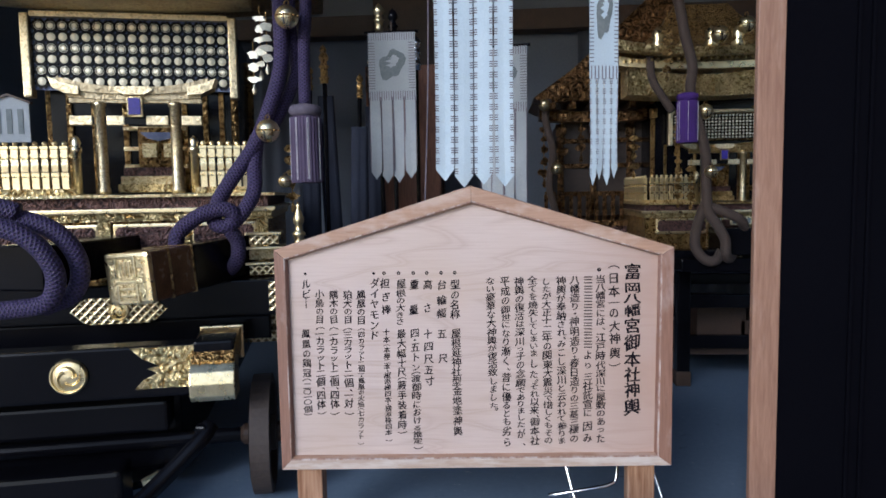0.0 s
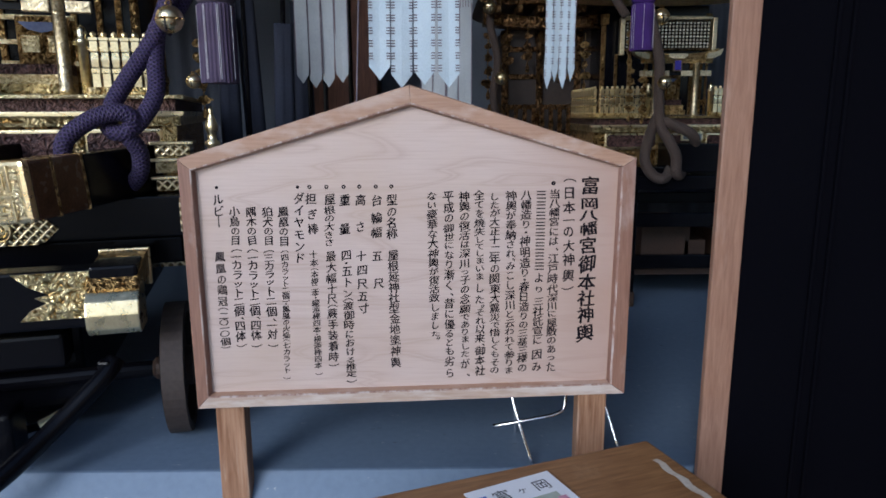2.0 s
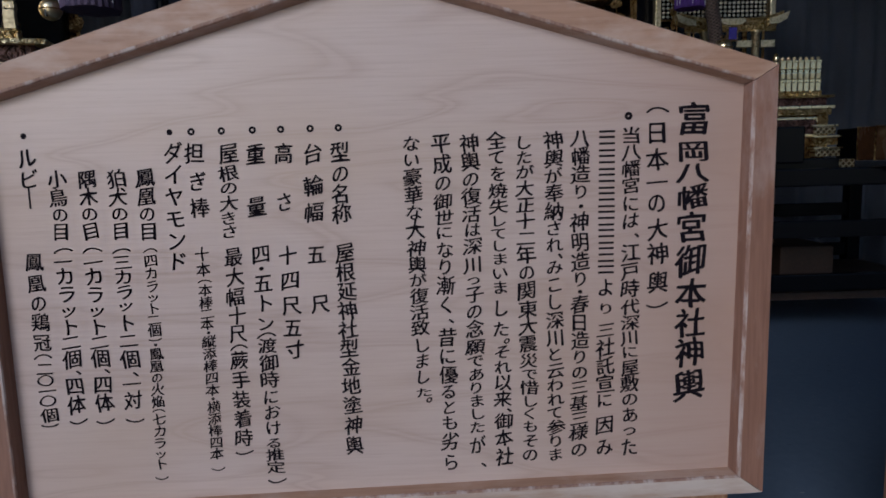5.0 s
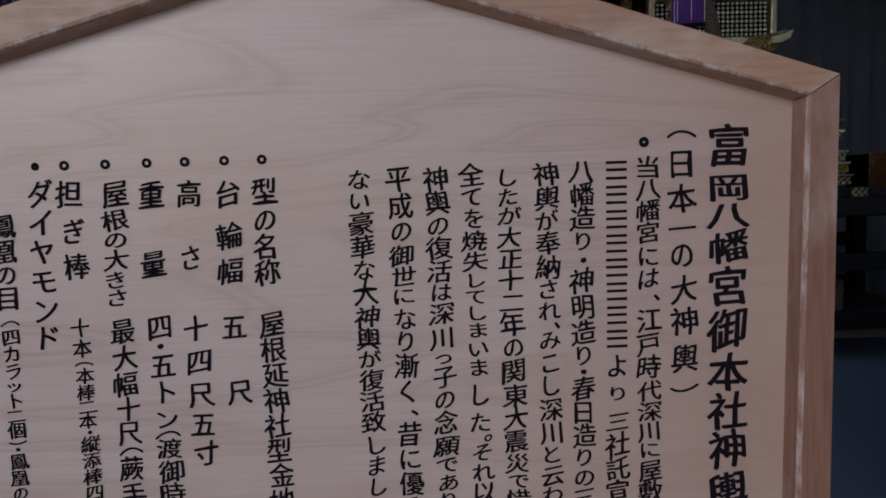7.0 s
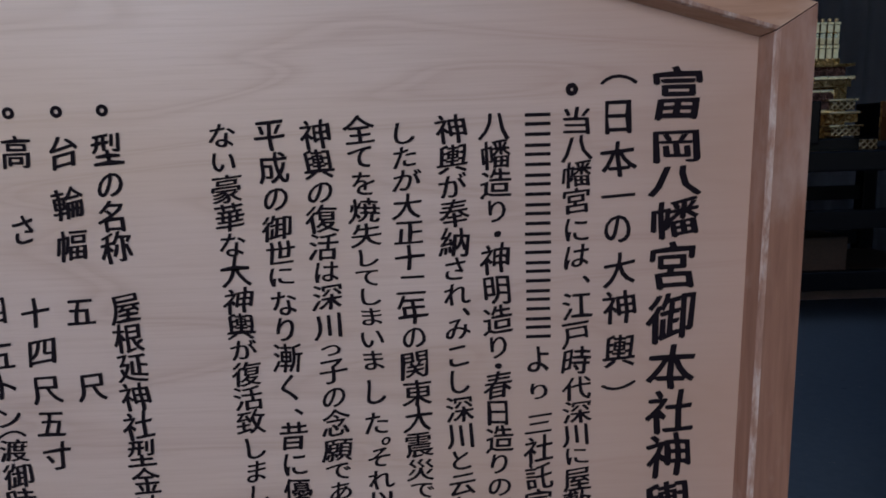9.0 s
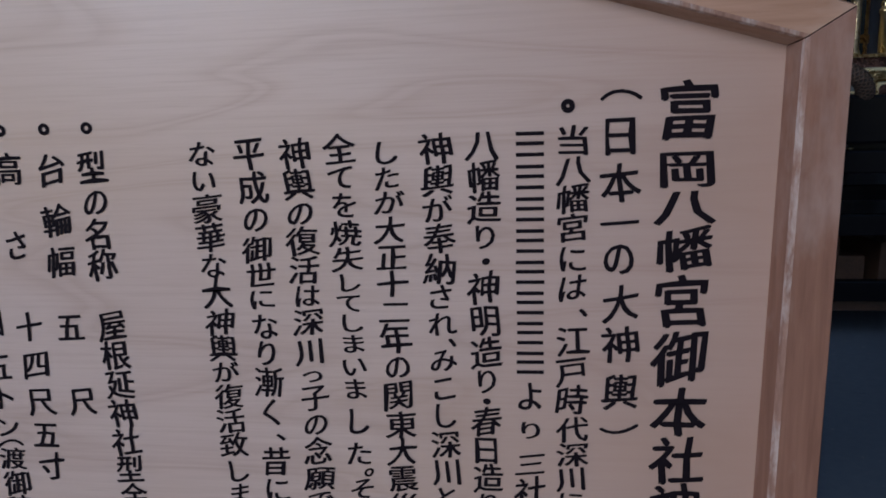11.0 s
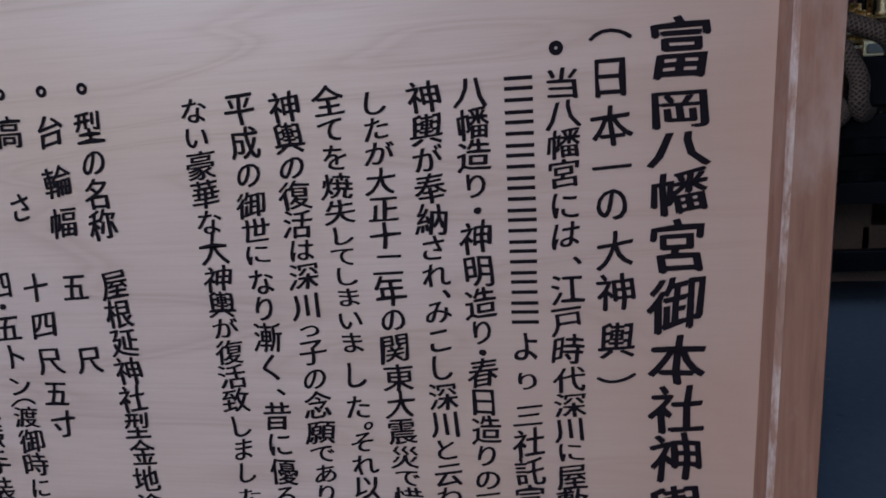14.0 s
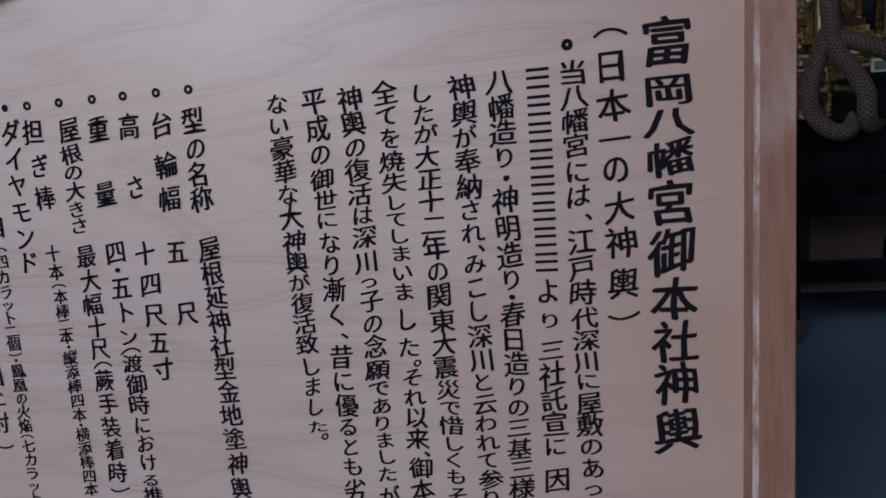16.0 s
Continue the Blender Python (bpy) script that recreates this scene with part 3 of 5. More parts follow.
LIST_A = [
    ("型の名称", 0.030, 0.000, -0.001, [(0, 1.084), (1, 1.051), (2, 1.021), (3, 0.991)]),
    ("屋根延神社型金地塗神輿", 0.030, 0.001, 0.002, [(0, 0.932), (3, 0.841), (6, 0.751), (8, 0.689), (10, 0.622)]),
    ("台輪幅", 0.030, -0.041, -0.043, [(0, 1.083), (1, 1.035), (2, 0.995)]),
    ("五尺", 0.030, -0.043, -0.041, [(0, 0.930), (1, 0.853)]),
    ("高さ", 0.030, -0.084, -0.086, [(0, 1.084), (1, 1.011)]),
    ("十四尺五寸", 0.030, -0.086, -0.084, [(0, 0.930), (2, 0.852), (4, 0.781)]),
    ("重量", 0.030, -0.126, -0.128, [(0, 1.084), (1, 1.006)]),
    ("四・五トン（渡御時における推定）", 0.030, -0.127, -0.124, [(0, 0.933), (2, 0.888), (4, 0.824), (6, 0.789), (8, 0.734), (12, 0.630), (14, 0.590), (15, 0.567)]),
]
LIST_B = [
    ("屋根の大きさ", 0.030, -0.166, -0.173, [(0, 1.087), (1, 1.057), (3, 1.012), (5, 0.968)]),
    ("最大幅十尺（蕨手装着時）", 0.029, -0.169, -0.173, [(0, 0.930), (2, 0.868), (4, 0.810), (6, 0.767), (9, 0.672), (10, 0.640), (11, 0.616)]),
    ("担ぎ棒", 0.030, -0.216, -0.215, [(0, 1.088), (1, 1.045), (2, 1.006)]),
    ("十本（本棒二本・縦添棒四本・横添棒四本）", 0.022, -0.216, -0.216, [(0, 0.936), (1, 0.912), (2, 0.894), (18, 0.615), (19, 0.590)]),
    ("ダイヤモンド", 0.030, -0.249, -0.254, [(0, 1.089), (5, 0.925)]),
    ("鳳凰の目", 0.029, -0.293, -0.294, [(0, 1.054), (3, 0.973)]),
]
LIST_C = [
    ("（四カラット二個）・鳳凰の火焔（七カラット）", 0.0215, -0.294, -0.306, [(0, 0.944), (1, 0.928), (20, 0.601), (21, 0.578)]),
    ("狛犬の目", 0.029, -0.335, -0.336, [(0, 1.053), (3, 0.975)]),
    ("（三カラット二個、一対）", 0.030, -0.338, -0.341, [(0, 0.945), (1, 0.927), (4, 0.859), (6, 0.804), (10, 0.708), (11, 0.675)]),
    ("隅木の目", 0.029, -0.379, -0.381, [(0, 1.054), (3, 0.976)]),
    ("（一カラット二個、四体）", 0.030, -0.383, -0.385, [(0, 0.947), (1, 0.928), (6, 0.803), (10, 0.705), (11, 0.675)]),
    ("小鳥の目", 0.029, -0.425, -0.426, [(0, 1.055), (3, 0.976)]),
    ("（一カラット二個、四体）", 0.030, -0.427, -0.429, [(0, 0.948), (1, 0.930), (6, 0.804), (10, 0.703), (11, 0.676)]),
    ("ルビー", 0.030, -0.465, -0.468, [(0, 1.087), (1, 1.056), (2, 1.027)]),
    ("鳳凰の鶏冠（二〇一〇個）", 0.028, -0.471, -0.473, [(0, 0.931), (2, 0.867), (4, 0.805), (5, 0.783), (6, 0.763), (10, 0.688), (11, 0.671)]),
]
INK_Y = -0.0006
ink = bmesh.new()
for line in TITLES + PASSAGE_A + PASSAGE_B + PASSAGE_C + LIST_A + LIST_B + LIST_C:
    add_column(ink, *line, INK_Y)
for x, r, hole in ((0.435, 0.0060, 0.22), (0.0, 0.0056, 0.36), (-0.042, 0.0056, 0.36), (-0.086, 0.0056, 0.36), (-0.128, 0.0056, 0.36), (-0.174, 0.0056, 0.36), (-0.219, 0.0056, 0.36), (-0.251, 0.0045, 0.03), (-0.467, 0.0045, 0.03)):
    ring_mark(ink, x, 1.126 if x > 0.4 else 1.120, r, INK_Y, hole)
tagged(part("writing", ink, INK, sign), "black brush writing in upright lines", kind="stuff")

# ---- portable shrines ----
def comma_crest(r, depth, m, seg=28):
    """A round boss with three raised swirling commas."""
    bm = bmesh.new()
    add_lathe(bm, [(r, 0), (r, depth * 0.6), (r * 0.93, depth), (r * 0.88, depth), (r * 0.84, depth * 0.55), (r * 0.4, depth * 0.85), (0.002, depth * 0.95)], m, seg)
    for k in range(3):
        a0 = 2.0944 * k
        pts = []
        for i in range(8):
            t = i / 7
            a = a0 + 2.3 * t
            rr = r * (0.32 + 0.36 * t)
            pts.append((rr * math.cos(a), rr * math.sin(a), depth * 0.7))
        prev = None
        for i, p in enumerate(pts):
            w = r * 0.17 * (1 - i / 7.6)
            c = Vector(p)
            d = Vector((math.cos(a0 + 2.3 * i / 7), math.sin(a0 + 2.3 * i / 7), 0))
            row = [bm.verts.new(m @ (c + d * w)), bm.verts.new(m @ (c + Vector((0, 0, depth * 0.6)))), bm.verts.new(m @ (c - d * w))]
            if prev:
                bm.faces.new((prev[0], prev[1], row[1], row[0]))
                bm.faces.new((prev[1], prev[2], row[2], row[1]))
            prev = row
    return bm


FACE = pose(0, 0, 0, 90, 0, 0)


def at_face(x, y, z):
    return Matrix.Translation((x, y, z)) @ FACE


def picket_bm():
    """A square fence picket with waisted blocks and a small round knob."""
    bm = lathe([(0.022, 0), (0.022, 0.06), (0.025, 0.064), (0.025, 0.082), (0.019, 0.088), (0.022, 0.12), (0.019, 0.15), (0.022, 0.155), (0.022, 0.198), (0.026, 0.202), (0.026, 0.214), (0.012, 0.217)], Matrix.Rotation(radians(45), 4, 'Z'), 4)
    add_lathe(bm, [(0.008, 0.217), (0.013, 0.224), (0.013, 0.232), (0.006, 0.239), (0.001, 0.24)], None, 8)
    return bm


def finial_profile(h, r):
    return [(r, 0), (r, 0.12 * h), (r * 1.25, 0.14 * h), (r * 1.25, 0.18 * h), (r * 0.9, 0.2 * h), (r * 0.9, 0.45 * h), (r * 1.2, 0.48 * h), (r * 1.2, 0.53 * h), (r * 0.85, 0.56 * h), (r * 0.7, 0.66 * h), (r * 1.15, 0.72 * h), (r * 1.2, 0.8 * h), (r * 0.8, 0.9 * h), (r * 0.25, 0.97 * h), (0.002, h)]


def curved_bar(x0, x1, y0, y1, z, th, lift, n=18, end_thick=1.4):
    """A beam that sweeps up towards both ends."""
    bm = bmesh.new()
    prev = None
    for i in range(n + 1):
        t = 2 * i / n - 1
        x = x0 + (x1 - x0) * i / n
        zz = z + lift * abs(t) ** 2.6
        h = th * (1 + (end_thick - 1) * abs(t) ** 2)
        row = [bm.verts.new((x, y, q)) for y, q in ((y0, zz), (y1, zz), (y1, zz + h), (y0, zz + h))]
        if prev:
            for a in range(4):
                b = (a + 1) % 4
                bm.faces.new((prev[a], prev[b], row[b], row[a]))
        else:
            bm.faces.new(row)
        prev = row
    bm.faces.new(list(reversed(prev)))
    bmesh.ops.recalc_face_normals(bm, faces=bm.faces[:])
    return bm


def shrine(m, label, boss, backing, rows_of_bosses, n_col, span, with_tag):
    """A gilded portable shrine; local x along its front, y to the back, front plane at y = 0."""
    root = thing("portable_shrine", m, label, "portable shrine")
    # cabin walls
    part("cabin", box(-0.50, 0.47, 0.24, 1.35, 1.46, 2.47), LACQUER, root)
    part("back_panel", box(-0.04, 0.20, 0.20, 0.24, 1.50, 1.83, 0.004), GOLD_DARK, root)
    for k in (0, 1):
        part("inner_door", box(-0.03 + 0.115 * k, 0.078 + 0.115 * k, 0.185, 0.2, 1.61, 1.79, 0.004), GOLD_DARK, root)
        part("door_plate", box(-0.015 + 0.115 * k, 0.063 + 0.115 * k, 0.178, 0.186, 1.66, 1.74, 0.003), GOLD_FINE, root)
    # steps behind the gate
    part("step", box(-0.10, 0.21, -0.02, 0.2, 1.46, 1.505, 0.006), GOLD_CARVED, root)
    part("step", box(-0.10, 0.21, 0.04, 0.2, 1.505, 1.55, 0.006), GOLD_FINE, root)
    part("step", box(-0.10, 0.21, 0.10, 0.2, 1.55, 1.60, 0.006), CARVED_RED, root)
    part("small_drape", prism([(-0.02, 1.80), (0.18, 1.80), (0.14, 1.765), (0.08, 1.75), (0.02, 1.765)], 0.165, 0.172), BLUE_CLOTH, root)
    # boss-studded lattice over the gate
    lx0, lx1, lz0, lz1 = span
    lat = part("lattice_panel", box(lx0 - 0.01, lx1 + 0.01, 0.165, 0.18, lz0 - 0.015, lz1 + 0.015), backing, root)
    bars = bmesh.new()
    px, pz = (lx1 - lx0) / n_col, (lz1 - lz0) / rows_of_bosses
    bar_w = 0.18 * px
    for i in range(-rows_of_bosses, n_col + 1):
        for s in (1, -1):
            a = Vector((lx0 + px * (i + 0.5), 0, lz0 if s > 0 else lz1))
            d = Vector((px * rows_of_bosses, 0, s * (lz1 - lz0)))
            t0 = max(0.0, (lx0 - a.x) / d.x)
            t1 = min(1.0, (lx1 - a.x) / d.x)
            if t1 - t0 > 0.02:
                p, q = a + d * t0, a + d * t1
                w = Vector((bar_w, 0, -bar_w * s))
                f = [bars.verts.new(c + Vector((0, y, 0))) for y in (0.154, 0.166) for c in (p - w, p + w, q + w, q - w)]
                for idx in ((0, 1, 2, 3), (0, 4, 5, 1), (1, 5, 6, 2), (2, 6, 7, 3), (3, 7, 4, 0)):
                    bars.faces.new([f[c] for c in idx])
    part("lattice", bars, LACQUER, lat)
    disc_r = min(px, pz) * 0.42
    dome = part("boss", lathe([(disc_r, 0), (disc_r, 0.004), (disc_r * 0.85, 0.008), (0.001, 0.010)], FACE, 12), DISC_DULL, lat)
    crest = part("boss", comma_crest(disc_r, 0.009, FACE, 12), boss, lat)
    first = {0: True, 1: True}
    for r in range(rows_of_bosses):
        src = crest if r % 2 == 0 else dome
        for c in range(n_col):
            mm = Matrix.Translation((lx0 + px * (c + 0.5), 0.160, lz1 - pz * (r + 0.5)))
            if first[r % 2]:
                src.matrix_basis = mm
                first[r % 2] = False
            else:
                share("boss", src, lat, mm)
    for x0, x1 in ((lx0 - 0.055, lx0 - 0.01), (lx1 + 0.01, lx1 + 0.055)):
        part("lattice_frame", box(x0, x1, 0.12, 0.19, lz0 - 0.06, lz1 + 0.03, 0.008), GOLD_BEATEN, root)
    part("lattice_frame", box(lx0 - 0.01, lx1 + 0.01, 0.13, 0.19, lz1 + 0.012, lz1 + 0.045, 0.006), GOLD_BEATEN, root)
    # carved gold beams under the eave
    part("eave_beam", curved_bar(-0.86, 0.62, -0.20, 0.16, 2.455, 0.20, 0.03), GOLD_FINE, root)
    part("eave_beam", curved_bar(-0.95, 0.90, -0.26, 0.06, 2.70, 0.06, 0.05), GOLD, root)
    for i in range(30):
        x = -0.90 + 1.75 * i / 29
        part("rafter_end", box(x - 0.012, x + 0.012, -0.32, 0.0, 2.772, 2.796), GOLD_FINE, root)
    part("eave_edge", curved_bar(-1.10, 1.05, -0.42, -0.30, 2.80, 0.07, 0.09), GOLD_CARVED, root)
    roof = bmesh.new()
    rings = []
    for t in range(8):
        k = t / 7
        hw = 1.06 - 0.80 * k ** 0.75
        z = 2.83 + 0.62 * k ** 1.7
        rg = []
        for cx, cy in ((-1, -1), (0, -1), (1, -1), (1, 0), (1, 1), (0, 1), (-1, 1), (-1, 0)):
            lift = 0.07 * (1 - k) if cx and cy else 0.0
            rg.append(roof.verts.new((-0.02 + hw * cx, 0.68 + (hw + 0.04) * cy, z + lift)))
        rings.append(rg)
    for a, b in zip(rings, rings[1:]):
        for i in range(8):
            j = (i + 1) % 8
            roof.faces.new((a[i], a[j], b[j], b[i]))
    roof.faces.new(rings[-1])
    roof.faces.new(list(reversed(rings[0])))
    part("roof", roof, GOLD_DARK, root)
    for i in range(6):
        x = -0.62 + 0.24 * i
        part("roof_ornament", lathe([(0.06, 0), (0.07, 0.03), (0.04, 0.07), (0.06, 0.11), (0.045, 0.16), (0.015, 0.19), (0.002, 0.2)], Matrix.Translation((x, -0.36, 2.868)), 8), GOLD, root, smooth=True)
    for x in (-0.50, 0.47):
        for y in (0.28, 1.3):
            part("corner_column", lathe([(0.04, 1.46), (0.04, 1.55), (0.048, 1.56), (0.048, 1.60), (0.038, 1.61), (0.038, 2.3), (0.048, 2.31), (0.048, 2.4)], Matrix.Translation((x, y, 0)), 14), GOLD_DARK, root, smooth=True)
    # gate
    gate = part("gate", curved_bar(-0.27, 0.375, -0.175, -0.125, 1.935, 0.028, 0.012), GOLD_WORN, root)
    part("gate_lintel", curved_bar(-0.315, 0.415, -0.19, -0.11, 1.962, 0.036, 0.035, 18, 1.4), GOLD_WORN, root)
    for s in (-1, 1):
        end = [(0.05 + s * q, z) for q, z in ((0.405, 2.045), (0.33, 2.015), (0.26, 1.998), (0.26, 1.955), (0.33, 1.962), (0.385, 1.99))]
        part("lintel_cap", prism(end, -0.20, -0.10, 0.003), GOLD_BEATEN, root)
    part("lintel_mount", prism([(-0.03, 2.0), (0.13, 2.0), (0.145, 1.98), (0.10, 1.955), (0.0, 1.955), (-0.045, 1.98)], -0.205, -0.10, 0.003), GOLD_BEATEN, root)
    for z in (1.60, 1.70, 1.815):
        part("cabin_band", box(-0.12, 0.22, 0.205, 0.238, z, z + 0.022, 0.003), GOLD_FINE, root)
    for x in (-0.40, -0.27, -0.105, 0.215, 0.33, 0.42):
        part("cabin_jamb", box(x - 0.014, x + 0.014, 0.215, 0.238, 1.46, 2.03, 0.003), GOLD_DARK, root)
    part("gate_beam", box(-0.27, 0.375, -0.165, -0.135, 1.918, 1.945, 0.004), GOLD_WORN, root)
    for x in (-0.132, 0.236):
        part("gate_post", lathe([(0.036, 1.452), (0.036, 1.475), (0.029, 1.485), (0.027, 1.90), (0.034, 1.905), (0.034, 1.925)], Matrix.Translation((x, -0.15, 0)), 16), GOLD_BEATEN, root, smooth=True)
    for x0, x1 in ((-0.275, -0.165), (-0.098, -0.01), (0.095, 0.205), (0.27, 0.372)):
        part("tie_beam", box(x0, x1, -0.165, -0.135, 1.805, 1.855, 0.005), GOLD_BEATEN, root)
    part("tie_beam_core", box(-0.26, 0.36, -0.158, -0.142, 1.812, 1.848), LACQUER, root)
    pl = part("plaque", box(0.012, 0.088, -0.20, -0.178, 1.845, 1.95, 0.006), GOLD_FINE, root)
    part("plaque_face", box(0.021, 0.079, -0.204, -0.198, 1.856, 1.94, 0.002), PLAQUE_BLUE, pl)
    # pickets
    pick = part("picket", picket_bm(), PALE_GOLD, root)
    xs = [0.385 + 0.042 * i for i in range(7)] + [-0.275 - 0.045 * i for i in range(9)]
    for i, x in enumerate(xs):
        mm = Matrix.Translation((x, -0.25, 1.478))
        if i == 0:
            pick.matrix_basis = mm
        else:
            share("picket", pick, root, mm)
    for x in (0.34, -0.222):
        part("fence_post", lathe([(0.021, 1.455), (0.021, 1.66), (0.027, 1.665), (0.027, 1.685), (0.018, 1.69), (0.024, 1.71), (0.014, 1.735), (0.002, 1.745)], Matrix.Translation((x, -0.25, 0)), 12), PALE_GOLD, root, smooth=True)
    for x0, x1 in ((0.34, 0.66), (-0.66, -0.222)):
        part("fence_rail", box(x0, x1, -0.258, -0.242, 1.638, 1.652, 0.002), GOLD_FINE, root)
        part("fence_sill", box(x0, x1, -0.275, -0.225, 1.448, 1.482, 0.006), GOLD_CARVED, root)
    for i in range(12):
        share("picket", pick, root, Matrix.Translation((-0.68, -0.16 + 0.11 * i, 1.478)))
    part("fence_sill", box(-0.70, -0.66, -0.25, 1.4, 1.448, 1.482, 0.006), GOLD_CARVED, root)
    # stepped base
    part("base_course", box(-0.74, 0.74, -0.30, 1.5, 1.432, 1.448, 0.004), GOLD_FINE, root)
    part("base_course", box(-0.70, 0.70, -0.27, 1.46, 1.376, 1.432), CARVED_RED, root, "carved purple-brown frieze")
    part("base_course", box(-0.74, 0.74, -0.315, 1.5, 1.352, 1.376, 0.006), GOLD, root)
    part("base_course", box(-0.72, 0.72, -0.30, 1.48, 1.312, 1.352), GOLD_CARVED, root)
    part("base_core", box(-0.70, 0.70, -0.26, 1.44, 1.01, 1.312), GOLD_DARK, root)
    for x0, x1 in ((-0.60, -0.13), (-0.065, 0.25), (0.31, 0.64)):
        fr = part("carved_panel", box(x0, x1, -0.285, -0.26, 1.155, 1.30, 0.01), GOLD, root)
        part("relief", prism([(x0 + 0.03, 1.18), (x1 - 0.03, 1.18), (x1 - 0.015, 1.20), (x1 - 0.015, 1.265), (x1 - 0.03, 1.283), (x0 + 0.03, 1.283), (x0 + 0.015, 1.265), (x0 + 0.015, 1.20)], -0.292, -0.286), CARVED_RED, fr)
    for x in (-0.10, 0.28, 0.67):
        part("base_strut", box(x - 0.03, x + 0.03, -0.30, -0.26, 1.02, 1.312, 0.008), GOLD_CARVED, root)
    for k, z in enumerate((1.02, 1.10, 1.175)):
        part("corner_mount", box(0.60, 0.775 - 0.012 * k, -0.335 + 0.012 * k, -0.10, z, z + 0.05, 0.006), GOLD_WEAVE if k != 1 else GOLD_FINE, root)
        part("corner_band", box(0.58, 0.79 - 0.012 * k, -0.345 + 0.012 * k, -0.10, z + 0.052, z + 0.066, 0.004), PALE_GOLD, root)
    sill = part("black_sill", box(-0.80, 0.80, -0.45, 1.62, 0.83, 1.01, 0.008), LACQUER, root)
    plate = part("sill_plate", prism([(-0.228, 0.887), (-0.17, 0.939), (-0.14, 0.951), (0.13, 0.951), (0.16, 0.939), (0.215, 0.887), (0.16, 0.835), (0.13, 0.823), (-0.14, 0.823), (-0.17, 0.835)], -0.462, -0.452, 0.002), GOLD_WEAVE, sill)
    part("crest", comma_crest(0.048, 0.016, at_face(-0.005, -0.462, 0.887)), GOLD, plate)
    for s in (1, -1):
        part("sill_corner", box(s * 0.70, s * 0.806, -0.456, -0.2, 0.85, 1.0, 0.004), GOLD_WEAVE, sill)
    if with_tag:
        tag = tagged(part("name_tag", prism([(-0.09, 0), (0.09, 0), (0.09, 0.19), (0, 0.225), (-0.09, 0.19)], 0, 0.012, 0.003), GREY_CLOTH), "small pale house-shaped tag with dark marks on a shrine fence", "tag")
        tag.matrix_basis = NEAR_STORE @ m @ pose(-0.50, -0.29, 1.71)
        for mx in (-0.05, 0.0, 0.05):
            part("ink_bar", box(mx - 0.012, mx + 0.012, -0.003, -0.001, 0.04, 0.16), INK_GREY, tag)
        part("tag_roof", prism([(-0.10, 0.185), (0, 0.222), (0.10, 0.185), (0.10, 0.195), (0, 0.234), (-0.10, 0.195)], -0.01, 0.02), DARK_WOOD, tag)
    return root


ML = pose(-1.76, 3.51, 0, 0, 0, 15)
MR = pose(1.985, 5.52, 0.283) @ Matrix.Scale(0.8, 4)
near_shrine = shrine(ML, "large gilded portable shrine with studded lattice and small gold gate", DISC_PALE, BLUE_CLOTH, 6, 17, (-0.535, 0.475, 2.045, 2.405), True)
second = shrine(MR, "gilded portable shrine with brown cords on black trestles", DISC_PALE, GOLD_DARK, 8, 24, (-0.34, 0.46, 2.075, 2.32), False)
near(near_shrine)
deep(second)


# the smaller shrine's gilding is older and browner
OLDER = {GOLD_FINE: GOLD_CARVED, GOLD_WORN: GOLD_CARVED}
for ob in second.children_recursive:
    if ob.data and ob.data.materials and ob.data.materials[0] in OLDER and not ob.name.startswith("boss"):
        ob.data.materials[0] = OLDER[ob.data.materials[0]]


# ---- carrying poles ----
def pole(m, length, w, h, label, capped):
    p = thing("carrying_pole", m, label, "pole", "carrying poles")
    part("shaft", box(-w / 2, w / 2, 0.30 if capped else 0.02, length, -h / 2, h / 2, 0.012), LACQUER, p)
    if capped:
        part("sleeve", box(-w / 2 - 0.002, w / 2 + 0.002, 0.03, 0.30, -h / 2 - 0.002, h / 2 + 0.002, 0.012), SLEEVE, p, "brown lacquered sleeve")
        for y in (0.13, 0.285):
            part("sleeve_band", box(-w / 2 - 0.004, w / 2 + 0.004, y, y + 0.014, -h / 2 - 0.004, h / 2 + 0.004, 0.002), GOLD_DARK, p)
        cap = part("end_cap", box(-w / 2 - 0.006, w / 2 + 0.006, 0.0, 0.035, -h / 2 - 0.006, h / 2 + 0.006, 0.018), GOLD, p, "gold end cap with raised seal marks")
        part("cap_rim", box(-w / 2 + 0.022, w / 2 - 0.022, -0.004, 0.002, -h / 2 + 0.022, h / 2 - 0.022, 0.003), GOLD_FINE, cap)
        k = w / 0.17
        for x0, x1, z0, z1 in ((-0.042, 0.042, 0.070, 0.078), (-0.042, -0.034, 0.005, 0.070), (0.034, 0.042, 0.005, 0.070), (-0.022, -0.014, 0.01, 0.06), (-0.004, 0.004, 0.01, 0.06), (0.014, 0.022, 0.01, 0.06), (-0.042, 0.042, -0.014, -0.006), (-0.042, -0.034, -0.078, -0.02), (0.034, 0.042, -0.078, -0.02), (-0.028, 0.028, -0.036, -0.029), (-0.028, 0.028, -0.060, -0.052), (-0.004, 0.004, -0.06, -0.03), (-0.042, 0.042, -0.082, -0.074)):
            part("seal_stroke", box(x0 * k, x1 * k, -0.010, -0.003, z0 * k, z1 * k, 0.002), PALE_GOLD, cap)
    else:
        part("end_face", box(-w / 2 - 0.004, w / 2 + 0.004, 0.0, 0.025, -h / 2 - 0.004, h / 2 + 0.004, 0.01), LACQUER, p)
    return p


def local(u, n, z, m=ML):
    return m @ Vector((u, -n, z))


c = local(0.165, 0.92, 1.09)
near(pole(pose(c.x, c.y, c.z, 2, -4, -12), 0.85, 0.215, 0.212, "black lacquered carrying pole with a gold seal cap", True))
c = local(-0.27, 0.9, 1.15)
